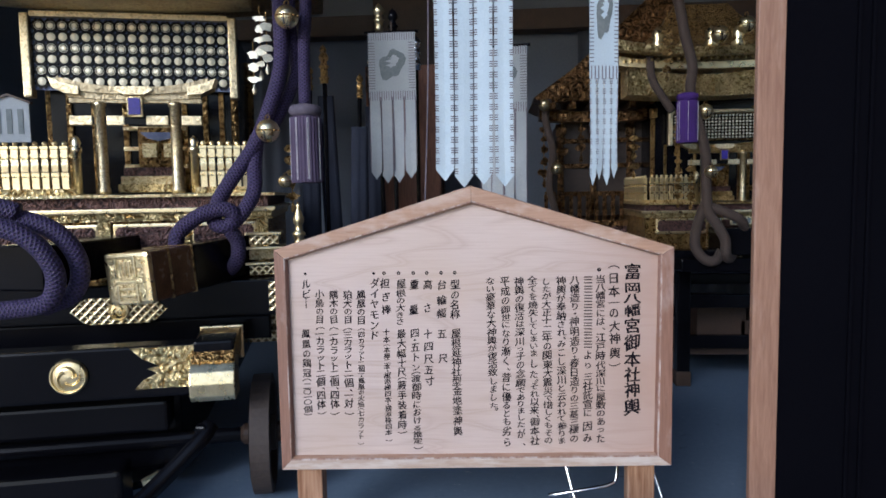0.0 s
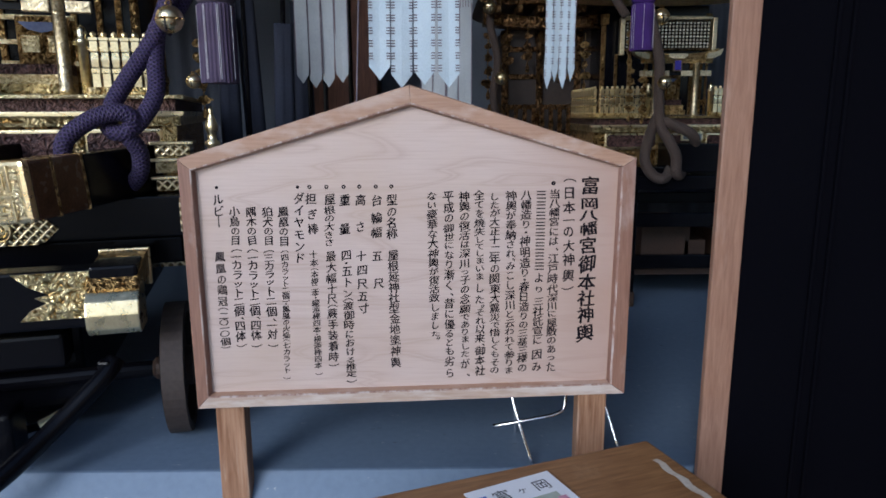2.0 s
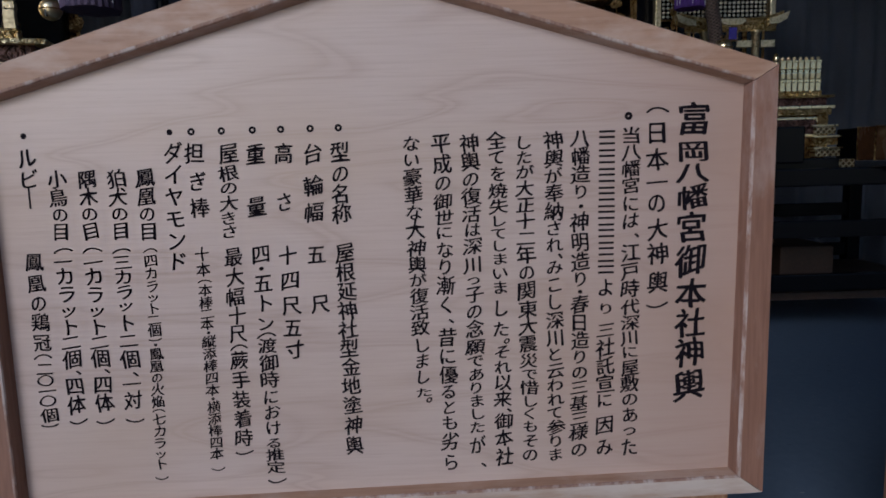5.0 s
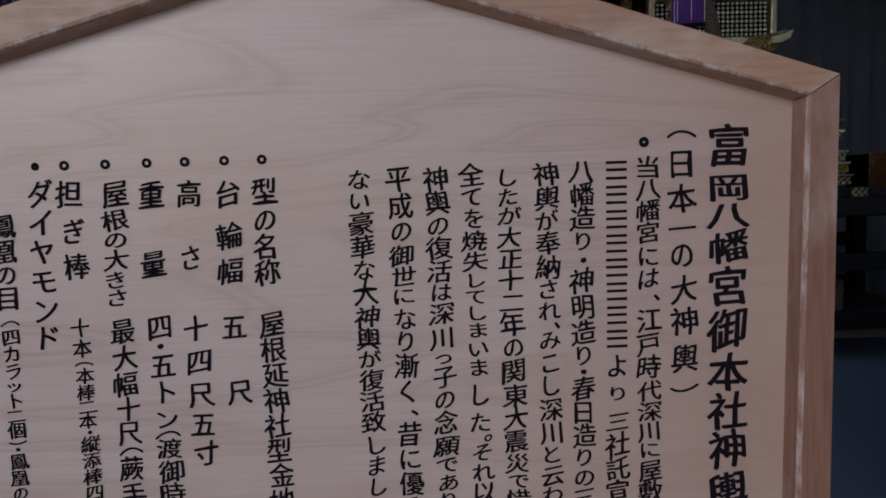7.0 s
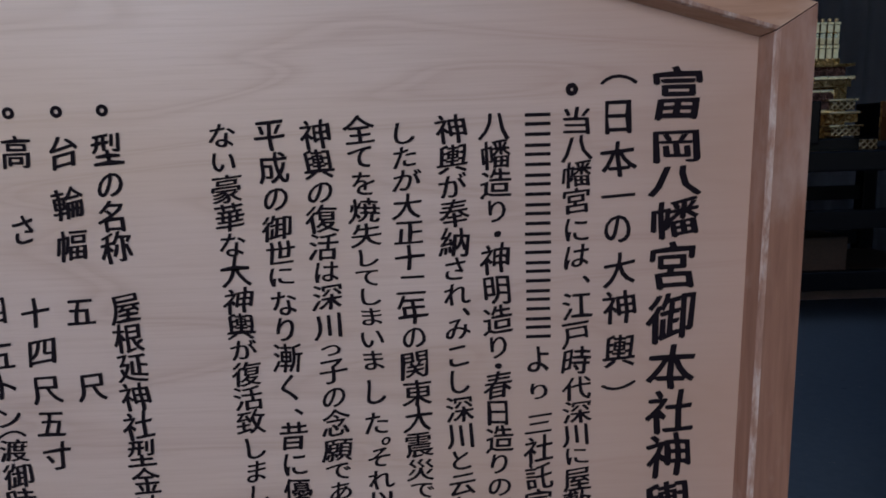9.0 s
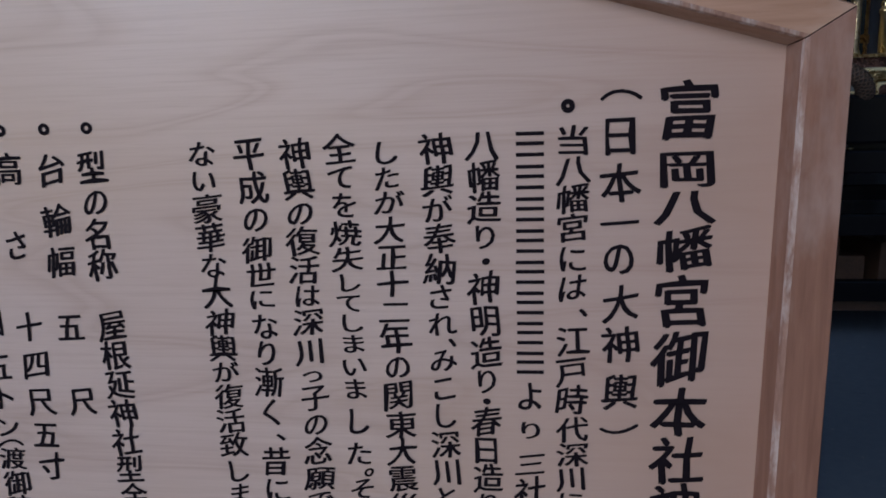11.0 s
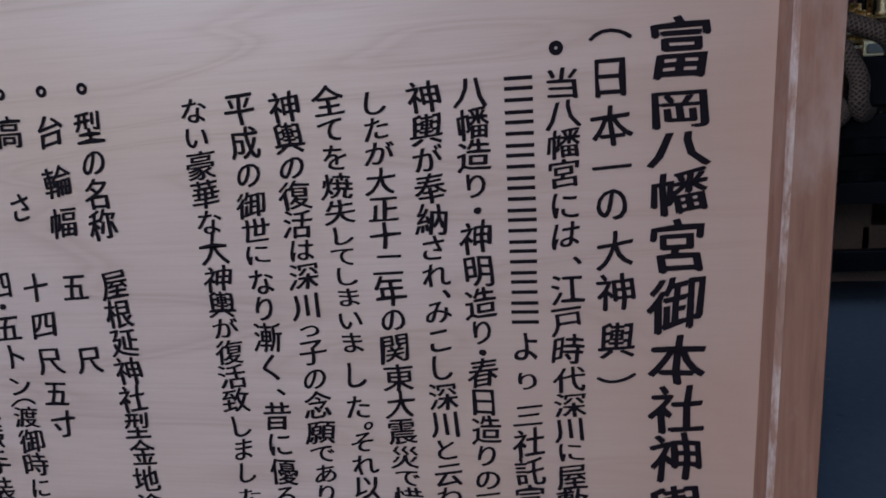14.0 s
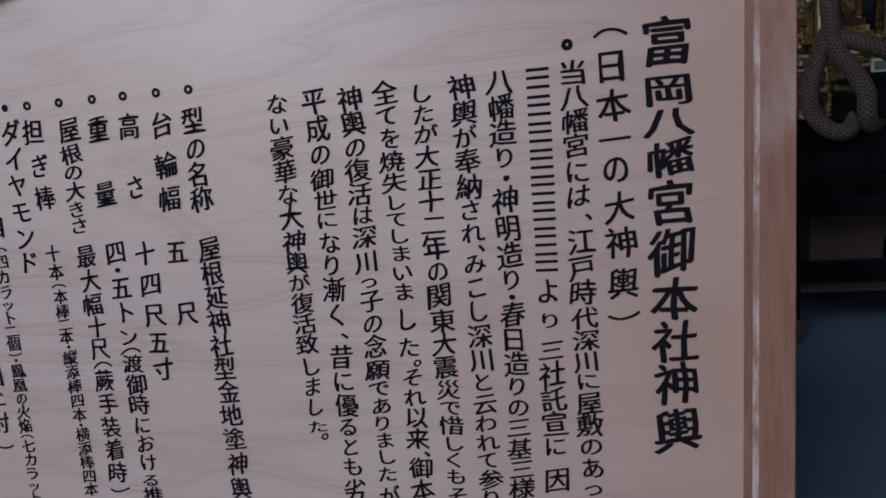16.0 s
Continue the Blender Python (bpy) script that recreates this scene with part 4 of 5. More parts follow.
near(pole(pose(c.x, c.y, c.z, 0, 0, -4), 0.75, 0.24, 0.185, "black lacquered carrying pole looped with purple cord", False))
deep(pole(pose(2.07, 4.98, 1.165), 0.5, 0.36, 0.185, "broad black carrying pole under the smaller shrine", False))
deep(pole(pose(2.80, 4.98, 1.165), 0.5, 0.17, 0.18, "black carrying pole with gold end under the smaller shrine", True))
name_plate = deep(tagged(part("name_plate", box(2.03, 2.19, 5.22, 5.235, 1.27, 1.335, 0.004), PALE_GOLD), "small pale metal plate on the shrine base", "plate"))
part("plate_field", box(2.045, 2.175, 5.214, 5.221, 1.283, 1.322, 0.002), INK_GREY, name_plate)


# ---- cords, tassels and bells ----
def cord(paths, r, material, label):
    c = thing("cord", pose(*paths[0][0]), label, "cord", "braided shrine cords")
    o = Vector(paths[0][0])
    for p in paths:
        part("strand", tube([Vector(q) - o for q in p], r, 12, 7), material, c, smooth=True)
    return c


def lp(*uz):
    return [tuple(local(u, n, z)) for u, n, z in uz]


near(cord([lp((0.80, 0.45, 2.75), (0.805, 0.47, 2.35), (0.80, 0.5, 2.05), (0.72, 0.5, 1.80), (0.655, 0.5, 1.66), (0.55, 0.51, 1.51), (0.485, 0.53, 1.40), (0.47, 0.56, 1.31), (0.53, 0.58, 1.29), (0.60, 0.56, 1.35), (0.655, 0.53, 1.45), (0.66, 0.5, 1.58), (0.675, 0.47, 1.72))], 0.036, PURPLE_ROPE, "thick purple braided cord knotted over the carrying pole"))
near(cord([lp((0.30, 0.60, 1.14), (0.315, 0.62, 1.26), (0.42, 0.61, 1.345), (0.52, 0.60, 1.37), (0.565, 0.585, 1.34), (0.54, 0.57, 1.28), (0.57, 0.53, 1.21), (0.56, 0.49, 1.12), (0.50, 0.42, 1.05))], 0.036, PURPLE_ROPE, "purple braided cord tail wrapped round the pole"))
near(cord([lp((0.90, 0.42, 2.75), (0.93, 0.44, 2.40), (0.915, 0.47, 2.15), (0.912, 0.5, 1.86)), lp((0.86, 0.40, 2.75), (0.85, 0.42, 2.3), (0.87, 0.43, 2.05), (0.80, 0.44, 1.86), (0.70, 0.46, 1.70))], 0.030, PURPLE_ROPE, "purple braided cords hanging from the eave"))
near(cord([lp((-0.46, 1.0, 1.32), (-0.30, 1.02, 1.33), (-0.16, 1.02, 1.27), (-0.085, 1.0, 1.14), (-0.12, 0.98, 1.02), (-0.25, 0.96, 0.99), (-0.45, 0.94, 0.98)), lp((-0.46, 0.92, 1.36), (-0.28, 0.93, 1.365), (-0.10, 0.93, 1.30), (-0.02, 0.92, 1.17), (-0.05, 0.90, 1.04), (-0.18, 0.88, 0.98)), lp((-0.46, 0.96, 1.40), (-0.34, 0.96, 1.41), (-0.22, 0.95, 1.38))], 0.038, PURPLE_ROPE, "purple braided cord looped twice round a black pole end"))


def rp(*pts):
    return [(x, y, z) for x, y, z in pts]


deep(cord([rp((1.55, 5.06, 3.05), (1.60, 5.05, 2.82), (1.64, 5.05, 2.62), (1.69, 5.05, 2.42), (1.68, 5.05, 2.25), (1.73, 5.06, 2.05), (1.79, 5.05, 1.80), (1.79, 5.02, 1.55), (1.80, 4.98, 1.38), (1.86, 4.95, 1.27), (1.90, 4.93, 1.18), (1.905, 4.93, 1.09), (1.95, 4.99, 1.045), (2.02, 5.10, 1.10)), rp((1.80, 5.0, 1.42), (1.90, 4.97, 1.38), (2.0, 4.96, 1.33), (2.05, 5.00, 1.27), (2.06, 5.08, 1.20)), rp((1.79, 5.02, 1.45), (1.73, 5.0, 1.30), (1.705, 4.98, 1.15), (1.76, 4.96, 1.05), (1.84, 4.96, 1.03), (1.93, 5.08, 1.10))], 0.036, BROWN_ROPE, "brown braided cord looped over the pole of the smaller shrine"))
deep(cord([rp((2.92, 5.05, 2.62), (2.86, 5.05, 2.30), (2.82, 5.05, 1.85), (2.80, 5.0, 1.50), (2.74, 4.95, 1.30), (2.70, 4.93, 1.15), (2.76, 4.92, 1.05), (2.86, 4.93, 1.10), (2.84, 4.96, 1.28))], 0.036, BROWN_ROPE, "brown braided cord on the far corner of the smaller shrine"))
deep(cord([rp((1.45, 5.3, 2.55), (1.46, 5.28, 2.38), (1.52, 5.25, 2.25), (1.60, 5.22, 2.12))], 0.030, BROWN_ROPE, "dull brown braided cord under a roof corner"))


def tassel(m, h, w, fringe, label, stripes):
    t = thing("tassel", m, label, "tassel", "silk tassels")
    part("knot", lathe([(0.25 * w, 0.13 * h), (0.48 * w, 0.10 * h), (0.54 * w, 0.04 * h), (0.50 * w, -0.02 * h), (0.42 * w, -0.05 * h)], None, 24), TASSEL_CAP if fringe is PURPLE_TASSEL else fringe, t, smooth=True)
    bm = bmesh.new()
    seg = 56
    rows = []
    for k, (rr, z) in enumerate(((0.40, -0.04), (0.49, -0.07), (0.50, -0.14), (0.49, -0.5), (0.51, -0.98), (0.505, -1.0))):
        row = []
        for i in range(seg):
            a = 6.28319 * i / seg
            r = w * rr * (1 + (0.025 if i % 2 else -0.02)) * (1 + 0.01 * math.sin(5 * a))
            dz = (0.006 * random.random() if k == 5 else 0)
            row.append(bm.verts.new((r * math.cos(a), r * math.sin(a), h * z - dz)))
        rows.append(row)
    for a, b in zip(rows, rows[1:]):
        for i in range(seg):
            j = (i + 1) % seg
            bm.faces.new((a[j], a[i], b[i], b[j]))
    bm.faces.new(rows[0])
    bm.faces.new(list(reversed(rows[-1])))
    part("fringe", bm, fringe, t)
    for a in stripes:
        x, y = 0.512 * w * math.cos(radians(a)), 0.512 * w * math.sin(radians(a))
        part("white_thread", tube([(x, y, -0.08 * h), (x * 1.005, y * 1.005, -0.5 * h), (x * 1.01, y * 1.01, -0.97 * h)], 0.0013, 6, 3), WHITE_CORD, t)
    return t


c = local(0.912, 0.5, 1.83)
near(tassel(Matrix.Translation(c), 0.335, 0.152, PURPLE_TASSEL, "faded purple silk tassel with thin white threads", (-150, -112, -108, -70, -66, -20)))
deep(tassel(pose(1.66, 5.05, 2.19), 0.31, 0.145, VIOLET_TASSEL, "bright violet tassel with pale threads", (-165, -150, -35, -20, -100)))
deep(tassel(pose(2.84, 5.03, 2.19), 0.31, 0.145, VIOLET_TASSEL, "bright violet tassel with pale threads", (-165, -150, -35, -20, -100)))


def bell(m, r, label):
    b = thing("bell", m, label, "bell", "bells on the shrine cords")
    prof = [(0.001, -r)] + [(r * math.sin(math.pi * i / 14), -r * math.cos(math.pi * i / 14)) for i in range(1, 14)] + [(0.001, r)]
    part("ball", lathe(prof, None, 24), GOLD, b, smooth=True)
    part("band", lathe([(r * 1.0, -0.08 * r), (r * 1.05, -0.06 * r), (r * 1.05, 0.06 * r), (r * 1.0, 0.08 * r)], None, 24), GOLD_DARK, b)
    part("slit", box(-0.05 * r, 0.05 * r, -1.02 * r, -0.5 * r, -0.75 * r, 0.1 * r), LACQUER, b)
    part("ring", tube([(0, 0, r * 0.95), (0.2 * r, 0, 1.15 * r), (0, 0, 1.4 * r), (-0.2 * r, 0, 1.15 * r), (0, 0, r * 0.95)], 0.06 * r, 6, 4), GOLD_DARK, b)
    return b


for (u, n, z), r in (((0.735, 0.56, 1.74), 0.055), ((0.842, 0.55, 2.278), 0.056), ((0.80, 0.46, 1.50), 0.03)):
    c = local(u, n, z)
    near(bell(Matrix.Translation(c), r, "round gold bell with a slit, tied to a cord"))
for x, y, z, r in ((1.81, 4.98, 1.665, 0.045), (1.80, 5.1, 2.10, 0.055), (1.86, 5.0, 2.62, 0.06), (2.82, 4.97, 1.66, 0.045), (1.14, 5.9, 2.42, 0.07), (2.04, 5.0, 2.68, 0.06)):
    deep(bell(pose(x, y, z), r, "round gold bell on the smaller shrine's cord"))


def pendant(m, label, n_plates, material):
    p = thing("pendant", m, label, "ornament", "hanging shrine ornaments")
    z = 0.0
    for i in range(n_plates):
        w = random.uniform(0.025, 0.05)
        h = random.uniform(0.04, 0.07)
        pts = []
        for k in range(14):
            a = 6.2832 * k / 14
            rr = random.uniform(0.55, 1.0)
            pts.append((w * rr * math.cos(a), z - h / 2 + h / 2 * rr * math.sin(a)))
        part("leaf_plate", prism(pts, -0.004, 0.004, 0.0), material, p)
        z -= h + 0.008
    part("wire", tube([(0, 0, 0.05), (0, 0.005, z / 2), (0, 0, z)], 0.003, 6, 3), GOLD_DARK, p)
    part("drop", lathe([(0.003, 0), (0.014, -0.03), (0.010, -0.05), (0.002, -0.055)], Matrix.Translation((0, 0, z)), 8), material, p)
    return p


for u, n, z, k in ((0.68, 0.1, 2.40, 5), (0.715, 0.12, 2.36, 4), (0.645, 0.15, 2.20, 3)):
    c = local(u, n, z)
    near(pendant(Matrix.Translation(c) @ pose(0, 0, 0, 0, 0, random.uniform(-20, 40)), "pale gold pierced hanging ornament under the shrine eave", k, DISC_PALE))
for x, z, k in ((1.53, 2.78, 6), (1.60, 2.02, 3), (1.62, 1.78, 5), (1.71, 1.72, 4), (2.70, 2.7, 6), (1.30, 1.95, 4)):
    deep(pendant(pose(x, 5.12, z, 0, 0, random.uniform(-30, 30)), "tarnished gold hanging ornament at the corner of the smaller shrine", k, GOLD_DARK))

c = local(0.83, 0.3, 1.70)
near(pendant(Matrix.Translation(c) @ pose(0, 0, 0, 0, 0, 25), "tarnished gold hanging ornament beside the shrine cord", 5, GOLD_DARK))

# turned gold corner newel in front of the large shrine
c = local(0.86, 0.45, 1.03)
near(tagged(part("newel_post", lathe([(0.034, 0), (0.034, 0.03), (0.028, 0.035), (0.028, 0.06), (0.036, 0.066), (0.036, 0.085), (0.026, 0.09), (0.026, 0.125), (0.034, 0.13), (0.034, 0.15), (0.024, 0.156), (0.024, 0.19), (0.032, 0.196), (0.032, 0.212), (0.020, 0.22), (0.018, 0.25), (0.026, 0.262), (0.027, 0.285), (0.018, 0.31), (0.008, 0.335), (0.011, 0.345), (0.002, 0.365)], Matrix.Translation(c), 18), GOLD, smooth=True), "turned gold newel post at the shrine's corner", "post"))

# ---- trolley under the large shrine ----
cart = thing("trolley", NEAR_STORE @ ML, "black lacquered shrine trolley with gold mounts and iron-tyred wheels", "trolley")
fb = part("front_beam", box(-1.3, 0.46, -0.86, -0.74, 0.56, 0.788, 0.012), LACQUER, cart)
part("crest", comma_crest(0.076, 0.022, at_face(-0.106, -0.86, 0.676)), GOLD, fb)
part("beam_mount", prism([(0.14, 0.783), (0.45, 0.783), (0.45, 0.602), (0.155, 0.602), (0.19, 0.64), (0.25, 0.668), (0.21, 0.69), (0.26, 0.70), (0.19, 0.735)], -0.868, -0.858, 0.002), GOLD_CARVED, fb)
part("beam_mount", prism([(-1.0, 0.783), (-0.70, 0.783), (-0.72, 0.735), (-0.76, 0.69), (-0.72, 0.64), (-0.69, 0.602), (-1.0, 0.602)], -0.868, -0.858, 0.002), GOLD_CARVED, fb)
sb = part("side_beam", box(0.405, 0.575, -0.88, 1.4, 0.62, 0.80, 0.012), LACQUER, cart)


def nose(x0, x1, outline):
    """A side outline in y, z made solid from x0 to x1."""
    bm = prism(outline, x0, x1, 0.006)
    for v in bm.verts:
        v.co = Vector((v.co.y, v.co.x, v.co.z))
    bmesh.ops.recalc_face_normals(bm, faces=bm.faces[:])
    return bm


part("beam_cap", nose(0.396, 0.584, [(-0.80, 0.55), (-0.94, 0.55), (-0.962, 0.575), (-0.968, 0.63), (-0.955, 0.68), (-0.925, 0.71), (-0.88, 0.728), (-0.80, 0.735)]), GOLD, sb)
part("cap_top", nose(0.40, 0.58, [(-0.62, 0.70), (-0.915, 0.70), (-0.925, 0.722), (-0.91, 0.742), (-0.86, 0.765), (-0.78, 0.79), (-0.62, 0.812)]), GOLD_DARK, sb)
part("cap_lip", nose(0.392, 0.588, [(-0.60, 0.66), (-0.625, 0.66), (-0.625, 0.818), (-0.60, 0.818)]), GOLD, sb)
part("side_beam", box(-1.15, -0.98, -0.88, 1.4, 0.62, 0.80, 0.012), LACQUER, cart)
part("bolster", box(-1.2, 0.70, -0.40, -0.24, 0.70, 0.82, 0.01), LACQUER, cart)
for z in (0.66, 0.74):
    part("bolster_end", box(0.58, 0.80, -0.30, -0.18, z, z + 0.06, 0.006), GOLD_WEAVE, cart)
part("axle", tube([(-1.5, -0.62, 0.283), (0, -0.62, 0.283), (0.78, -0.62, 0.283)], 0.035, 12, 0), LACQUER, cart)
part("under_rail", box(-1.2, 0.25, -0.72, -0.60, 0.36, 0.50, 0.015), LACQUER, cart)
part("lower_beam", box(-1.25, 0.10, -0.94, -0.76, 0.06, 0.27, 0.02), LACQUER, cart)
part("under_box", box(-1.2, 0.28, -0.58, 0.6, 0.12, 0.56, 0.03), LACQUER, cart)
for wx in (0.625, -1.45):
    wheel = part("wheel", lathe([(0.283, 0), (0.283, 0.085), (0.262, 0.09), (0.24, 0.085), (0.235, 0.05), (0.09, 0.045), (0.085, 0.10), (0.03, 0.11), (0.03, -0.02), (0.085, -0.015), (0.09, 0.03), (0.235, 0.03), (0.24, 0.0), (0.262, -0.005)], Matrix.Translation((wx, -0.62, 0.283)) @ pose(0, 0, 0, 0, 90, 0), 44), RUBBER, cart)
    part("hub", lathe([(0.05, 0.10), (0.05, 0.13), (0.03, 0.15), (0.002, 0.152)], Matrix.Translation((wx, -0.62, 0.283)) @ pose(0, 0, 0, 0, 90, 0), 14), DARK_WOOD, wheel)
    part("hub", lathe([(0.05, 0.02), (0.05, 0.05), (0.03, 0.07), (0.002, 0.072)], Matrix.Translation((wx, -0.62, 0.283)) @ pose(0, 0, 0, 0, -90, 0), 14), DARK_WOOD, wheel)
drag = thing("tow_bar", NEAR_STORE, "black curved tow bar with a small gold ferrule, by the trolley", "tow bar")
part("bar", tube([(-1.56, 2.38, 0.03), (-1.42, 2.47, 0.07), (-1.30, 2.66, 0.18), (-1.15, 2.80, 0.34), (-1.12, 2.86, 0.40)], 0.038, 10, 6), LACQUER, drag, smooth=True)
part("ferrule", tube([(-1.475, 2.89, 0.10), (-1.44, 2.91, 0.115), (-1.41, 2.93, 0.13)], 0.022, 10, 3), GOLD, drag)
part("ferrule_bar", tube([(-1.9, 2.70, 0.03), (-1.475, 2.89, 0.10)], 0.018, 8, 0), LACQUER, drag)
part("coupling", box(-1.17, -1.12, 2.80, 2.86, 0.36, 0.41, 0.01), LACQUER, drag)

# ---- trestle under the smaller shrine ----
tr = thing("trestle", DEEP_STORE, "black timber trestle with shelves carrying the smaller shrine", "trestle")
part("top_frame", box(1.62, 3.75, 5.0, 6.9, 0.945, 1.04, 0.008), LACQUER, tr)
for x in (1.69, 3.58):
    for y in (5.36, 6.7):
        lg = part("leg", box(x, x + 0.10, y, y + 0.10, 0.02, 0.95, 0.008), LACQUER, tr)
        part("shoe", box(x - 0.008, x + 0.108, y - 0.008, y + 0.108, 0.0, 0.12, 0.012), DARK_WOOD, lg)
for z in (0.30, 0.62):
    part("stretcher", box(1.79, 3.58, 5.38, 5.44, z, z + 0.10, 0.006), LACQUER, tr)
    part("stretcher", box(1.79, 3.58, 6.72, 6.78, z, z + 0.10, 0.006), LACQUER, tr)
part("shelf", box(1.72, 3.66, 5.5, 6.7, 0.22, 0.27, 0.005), DARK_WOOD, tr)
for x0, x1, z0, z1 in ((1.95, 2.35, 0.45, 0.60), (2.30, 2.48, 0.28, 0.45), (2.55, 2.9, 0.28, 0.52)):
    deep(tagged(part("storage_box", box(x0, x1, 5.75, 6.3, z0 if z0 < 0.4 else 0.27, z1, 0.01), DARK_WOOD), "dark wooden storage box on the trestle's shelf", "box", "storage boxes on the shelf"))

# ---- hanging banners ----
def banner(m, w, strips, z_top, z_split, z_bot, cloth, label, header, picture):
    b = thing("banner", m, label, "banner", "hanging banners")
    sw = w / strips
    edge = bmesh.new()
    for i in range(strips):
        gap = 0.10 * sw
        x0, x1 = -w / 2 + sw * i + gap * 0.5, -w / 2 + sw * (i + 1) - gap * 0.5
        zt = z_split if header else z_top
        zb = z_bot + random.uniform(-0.012, 0.02)
        yb = random.uniform(-0.012, 0.012)
        bm = bmesh.new()
        n = 14
        prev = None
        for k in range(n + 1):
            t = k / n
            z = zt + (zb + 0.035 - zt) * t
            sway = 0.006 * math.sin(3 * t + i) * t
            row = [bm.verts.new((x, yy + yb * t + 0.006 * math.sin(40 * x + i) * t, z)) for yy in (0, 0.003) for x in (x0 + sway, (x0 + x1) / 2 + sway, x1 + sway)]
            if prev:
                for a, c2 in ((0, 1), (1, 2), (4, 3), (5, 4), (2, 5), (3, 0)):
                    bm.faces.new((prev[a], prev[c2], row[c2], row[a]))
            prev = row
        sway = 0.006 * math.sin(3 + i)
        tip = [bm.verts.new(((x0 + x1) / 2 + sway, yy + yb, zb - 0.012)) for yy in (0, 0.003)]
        bm.faces.new((prev[0], prev[1], tip[0]))
        bm.faces.new((prev[1], prev[2], tip[0]))
        bm.faces.new((prev[4], prev[3], tip[1]))
        bm.faces.new((prev[5], prev[4], tip[1]))
        bm.faces.new((prev[2], prev[5], tip[1], tip[0]))
        bm.faces.new((prev[3], prev[0], tip[0], tip[1]))
        part("strip", bm, cloth, b, smooth=False)
        # woven ticks along both selvedges
        z = zt - 0.02
        while z > zb + 0.05 and cloth is BLUE_WHITE:
            t = (zt - z) / (zt - zb)
            sway = 0.006 * math.sin(3 * t + i) * t
            for x in (x0, x1):
                for q in range(3 if strips < 5 else 2):
                    zz = z - 0.009 * q
                    s = 1 if x == x0 else -1
                    xa, xb = sorted((x + sway - s * 0.001, x + sway + s * 0.16 * sw))
                    yy = yb * t + 0.006 * math.sin(40 * x + i) * t - 0.0012
                    add_box(edge, xa, xb, yy - 0.0006, yy + 0.0006, zz - 0.002, zz + 0.002)
            z -= 0.042
        if cloth is not BLUE_WHITE:
            for x in (x0, x1):
                add_box(edge, x - 0.0025, x + 0.0025, -0.0016, 0.0004, zb + 0.06, zt)
    tagged(part("woven_edge", edge, WOVEN_EDGE, b), kind="stuff")
    if header:
        hd = part("header", box(-w / 2, w / 2, 0, 0.004, z_split - 0.02, z_top), cloth, b)
        bars = bmesh.new()
        n = int(w / 0.014)
        for i in range(n):
            x = -w / 2 + w * (i + 0.5) / n
            for z0, z1 in ((z_split - 0.02, z_split + 0.035), (z_top - 0.05, z_top)):
                add_box(bars, x - 0.002, x + 0.002, -0.002, 0.001, z0, z1)
        tagged(part("woven_edge", bars, WOVEN_EDGE, hd), kind="stuff")
        zc = z_split + 0.05
        side = bmesh.new()
        while zc < z_top - 0.06:
            for s in (-1, 1):
                add_box(side, s * w / 2 * 0.72, s * w / 2 * 0.99, -0.0016, 0.001, zc, zc + 0.004)
            zc += 0.016
        tagged(part("woven_edge", side, WOVEN_EDGE, hd), kind="stuff")
        if picture:
            zc = (z_split + z_top) / 2
            pts = []
            for k in range(22):
                a = 6.2832 * k / 22
                r = 1 + 0.22 * math.sin(2 * a + 0.6) + 0.12 * math.sin(5 * a)
                pts.append((0.24 * w * r * math.cos(a), zc + picture * 0.30 * (z_top - z_split) * r * math.sin(a)))
            part("grey_figure", prism(pts, -0.0025, 0.001), INK_GREY, hd, "plain grey painted shape")
            gx, gz = sum(p[0] for p in pts) / len(pts), sum(p[1] for p in pts) / len(pts)
            part("pale_patch", prism([(gx + 0.03 * w + 0.55 * (px - gx) * (0.7 + 0.5 * math.sin(3 * n)), gz + 0.02 + 0.42 * (pz - gz)) for n, (px, pz) in enumerate(pts)], -0.0042, -0.0028), cloth, hd)
    rod = part("rod", tube([(-w / 2 - 0.02, 0.006, z_top), (0, 0.006, z_top), (w / 2 + 0.02, 0.006, z_top)], 0.008, 8, 0), LACQUER, b)
    part("hanger", tube([(0, 0.006, z_top), (0, 0.006, z_top + 0.06)], 0.004, 6, 0), DARK_WOOD, rod)
    return b


hung(banner(pose(0.075, 2.6, 0), 0.325, 4, 2.62, 2.62, 1.455, BLUE_WHITE, "white cloth streamer with checked selvedges, four pointed tails", False, 0))
hung(banner(pose(0.617, 2.8, 0, 0, 0, 12), 0.125, 4, 2.40, 1.90, 1.455, BLUE_WHITE, "narrow white banner with a grey figure and four tails", True, 0.7))
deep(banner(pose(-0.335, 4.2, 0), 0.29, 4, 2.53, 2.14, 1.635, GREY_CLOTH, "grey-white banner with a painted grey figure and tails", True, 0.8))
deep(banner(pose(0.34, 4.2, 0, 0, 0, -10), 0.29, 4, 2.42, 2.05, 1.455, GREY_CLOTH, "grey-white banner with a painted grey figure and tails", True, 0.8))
rack = thing("banner_rail", HANGING, "dark timber rail that the streamers hang from", "rail")
part("rail", box(-3.4, 3.2, 2.58, 2.63, 2.68, 2.74, 0.006), DARK_WOOD, rack)
part("rail", box(-3.4, 3.2, 2.78, 2.83, 2.45, 2.50, 0.006), DARK_WOOD, rack)
for x in (-3.38, 3.15):
    part("bracket", box(x, x + 0.03, 2.58, 2.83, 2.44, 3.95, 0.004), DARK_WOOD, rack)


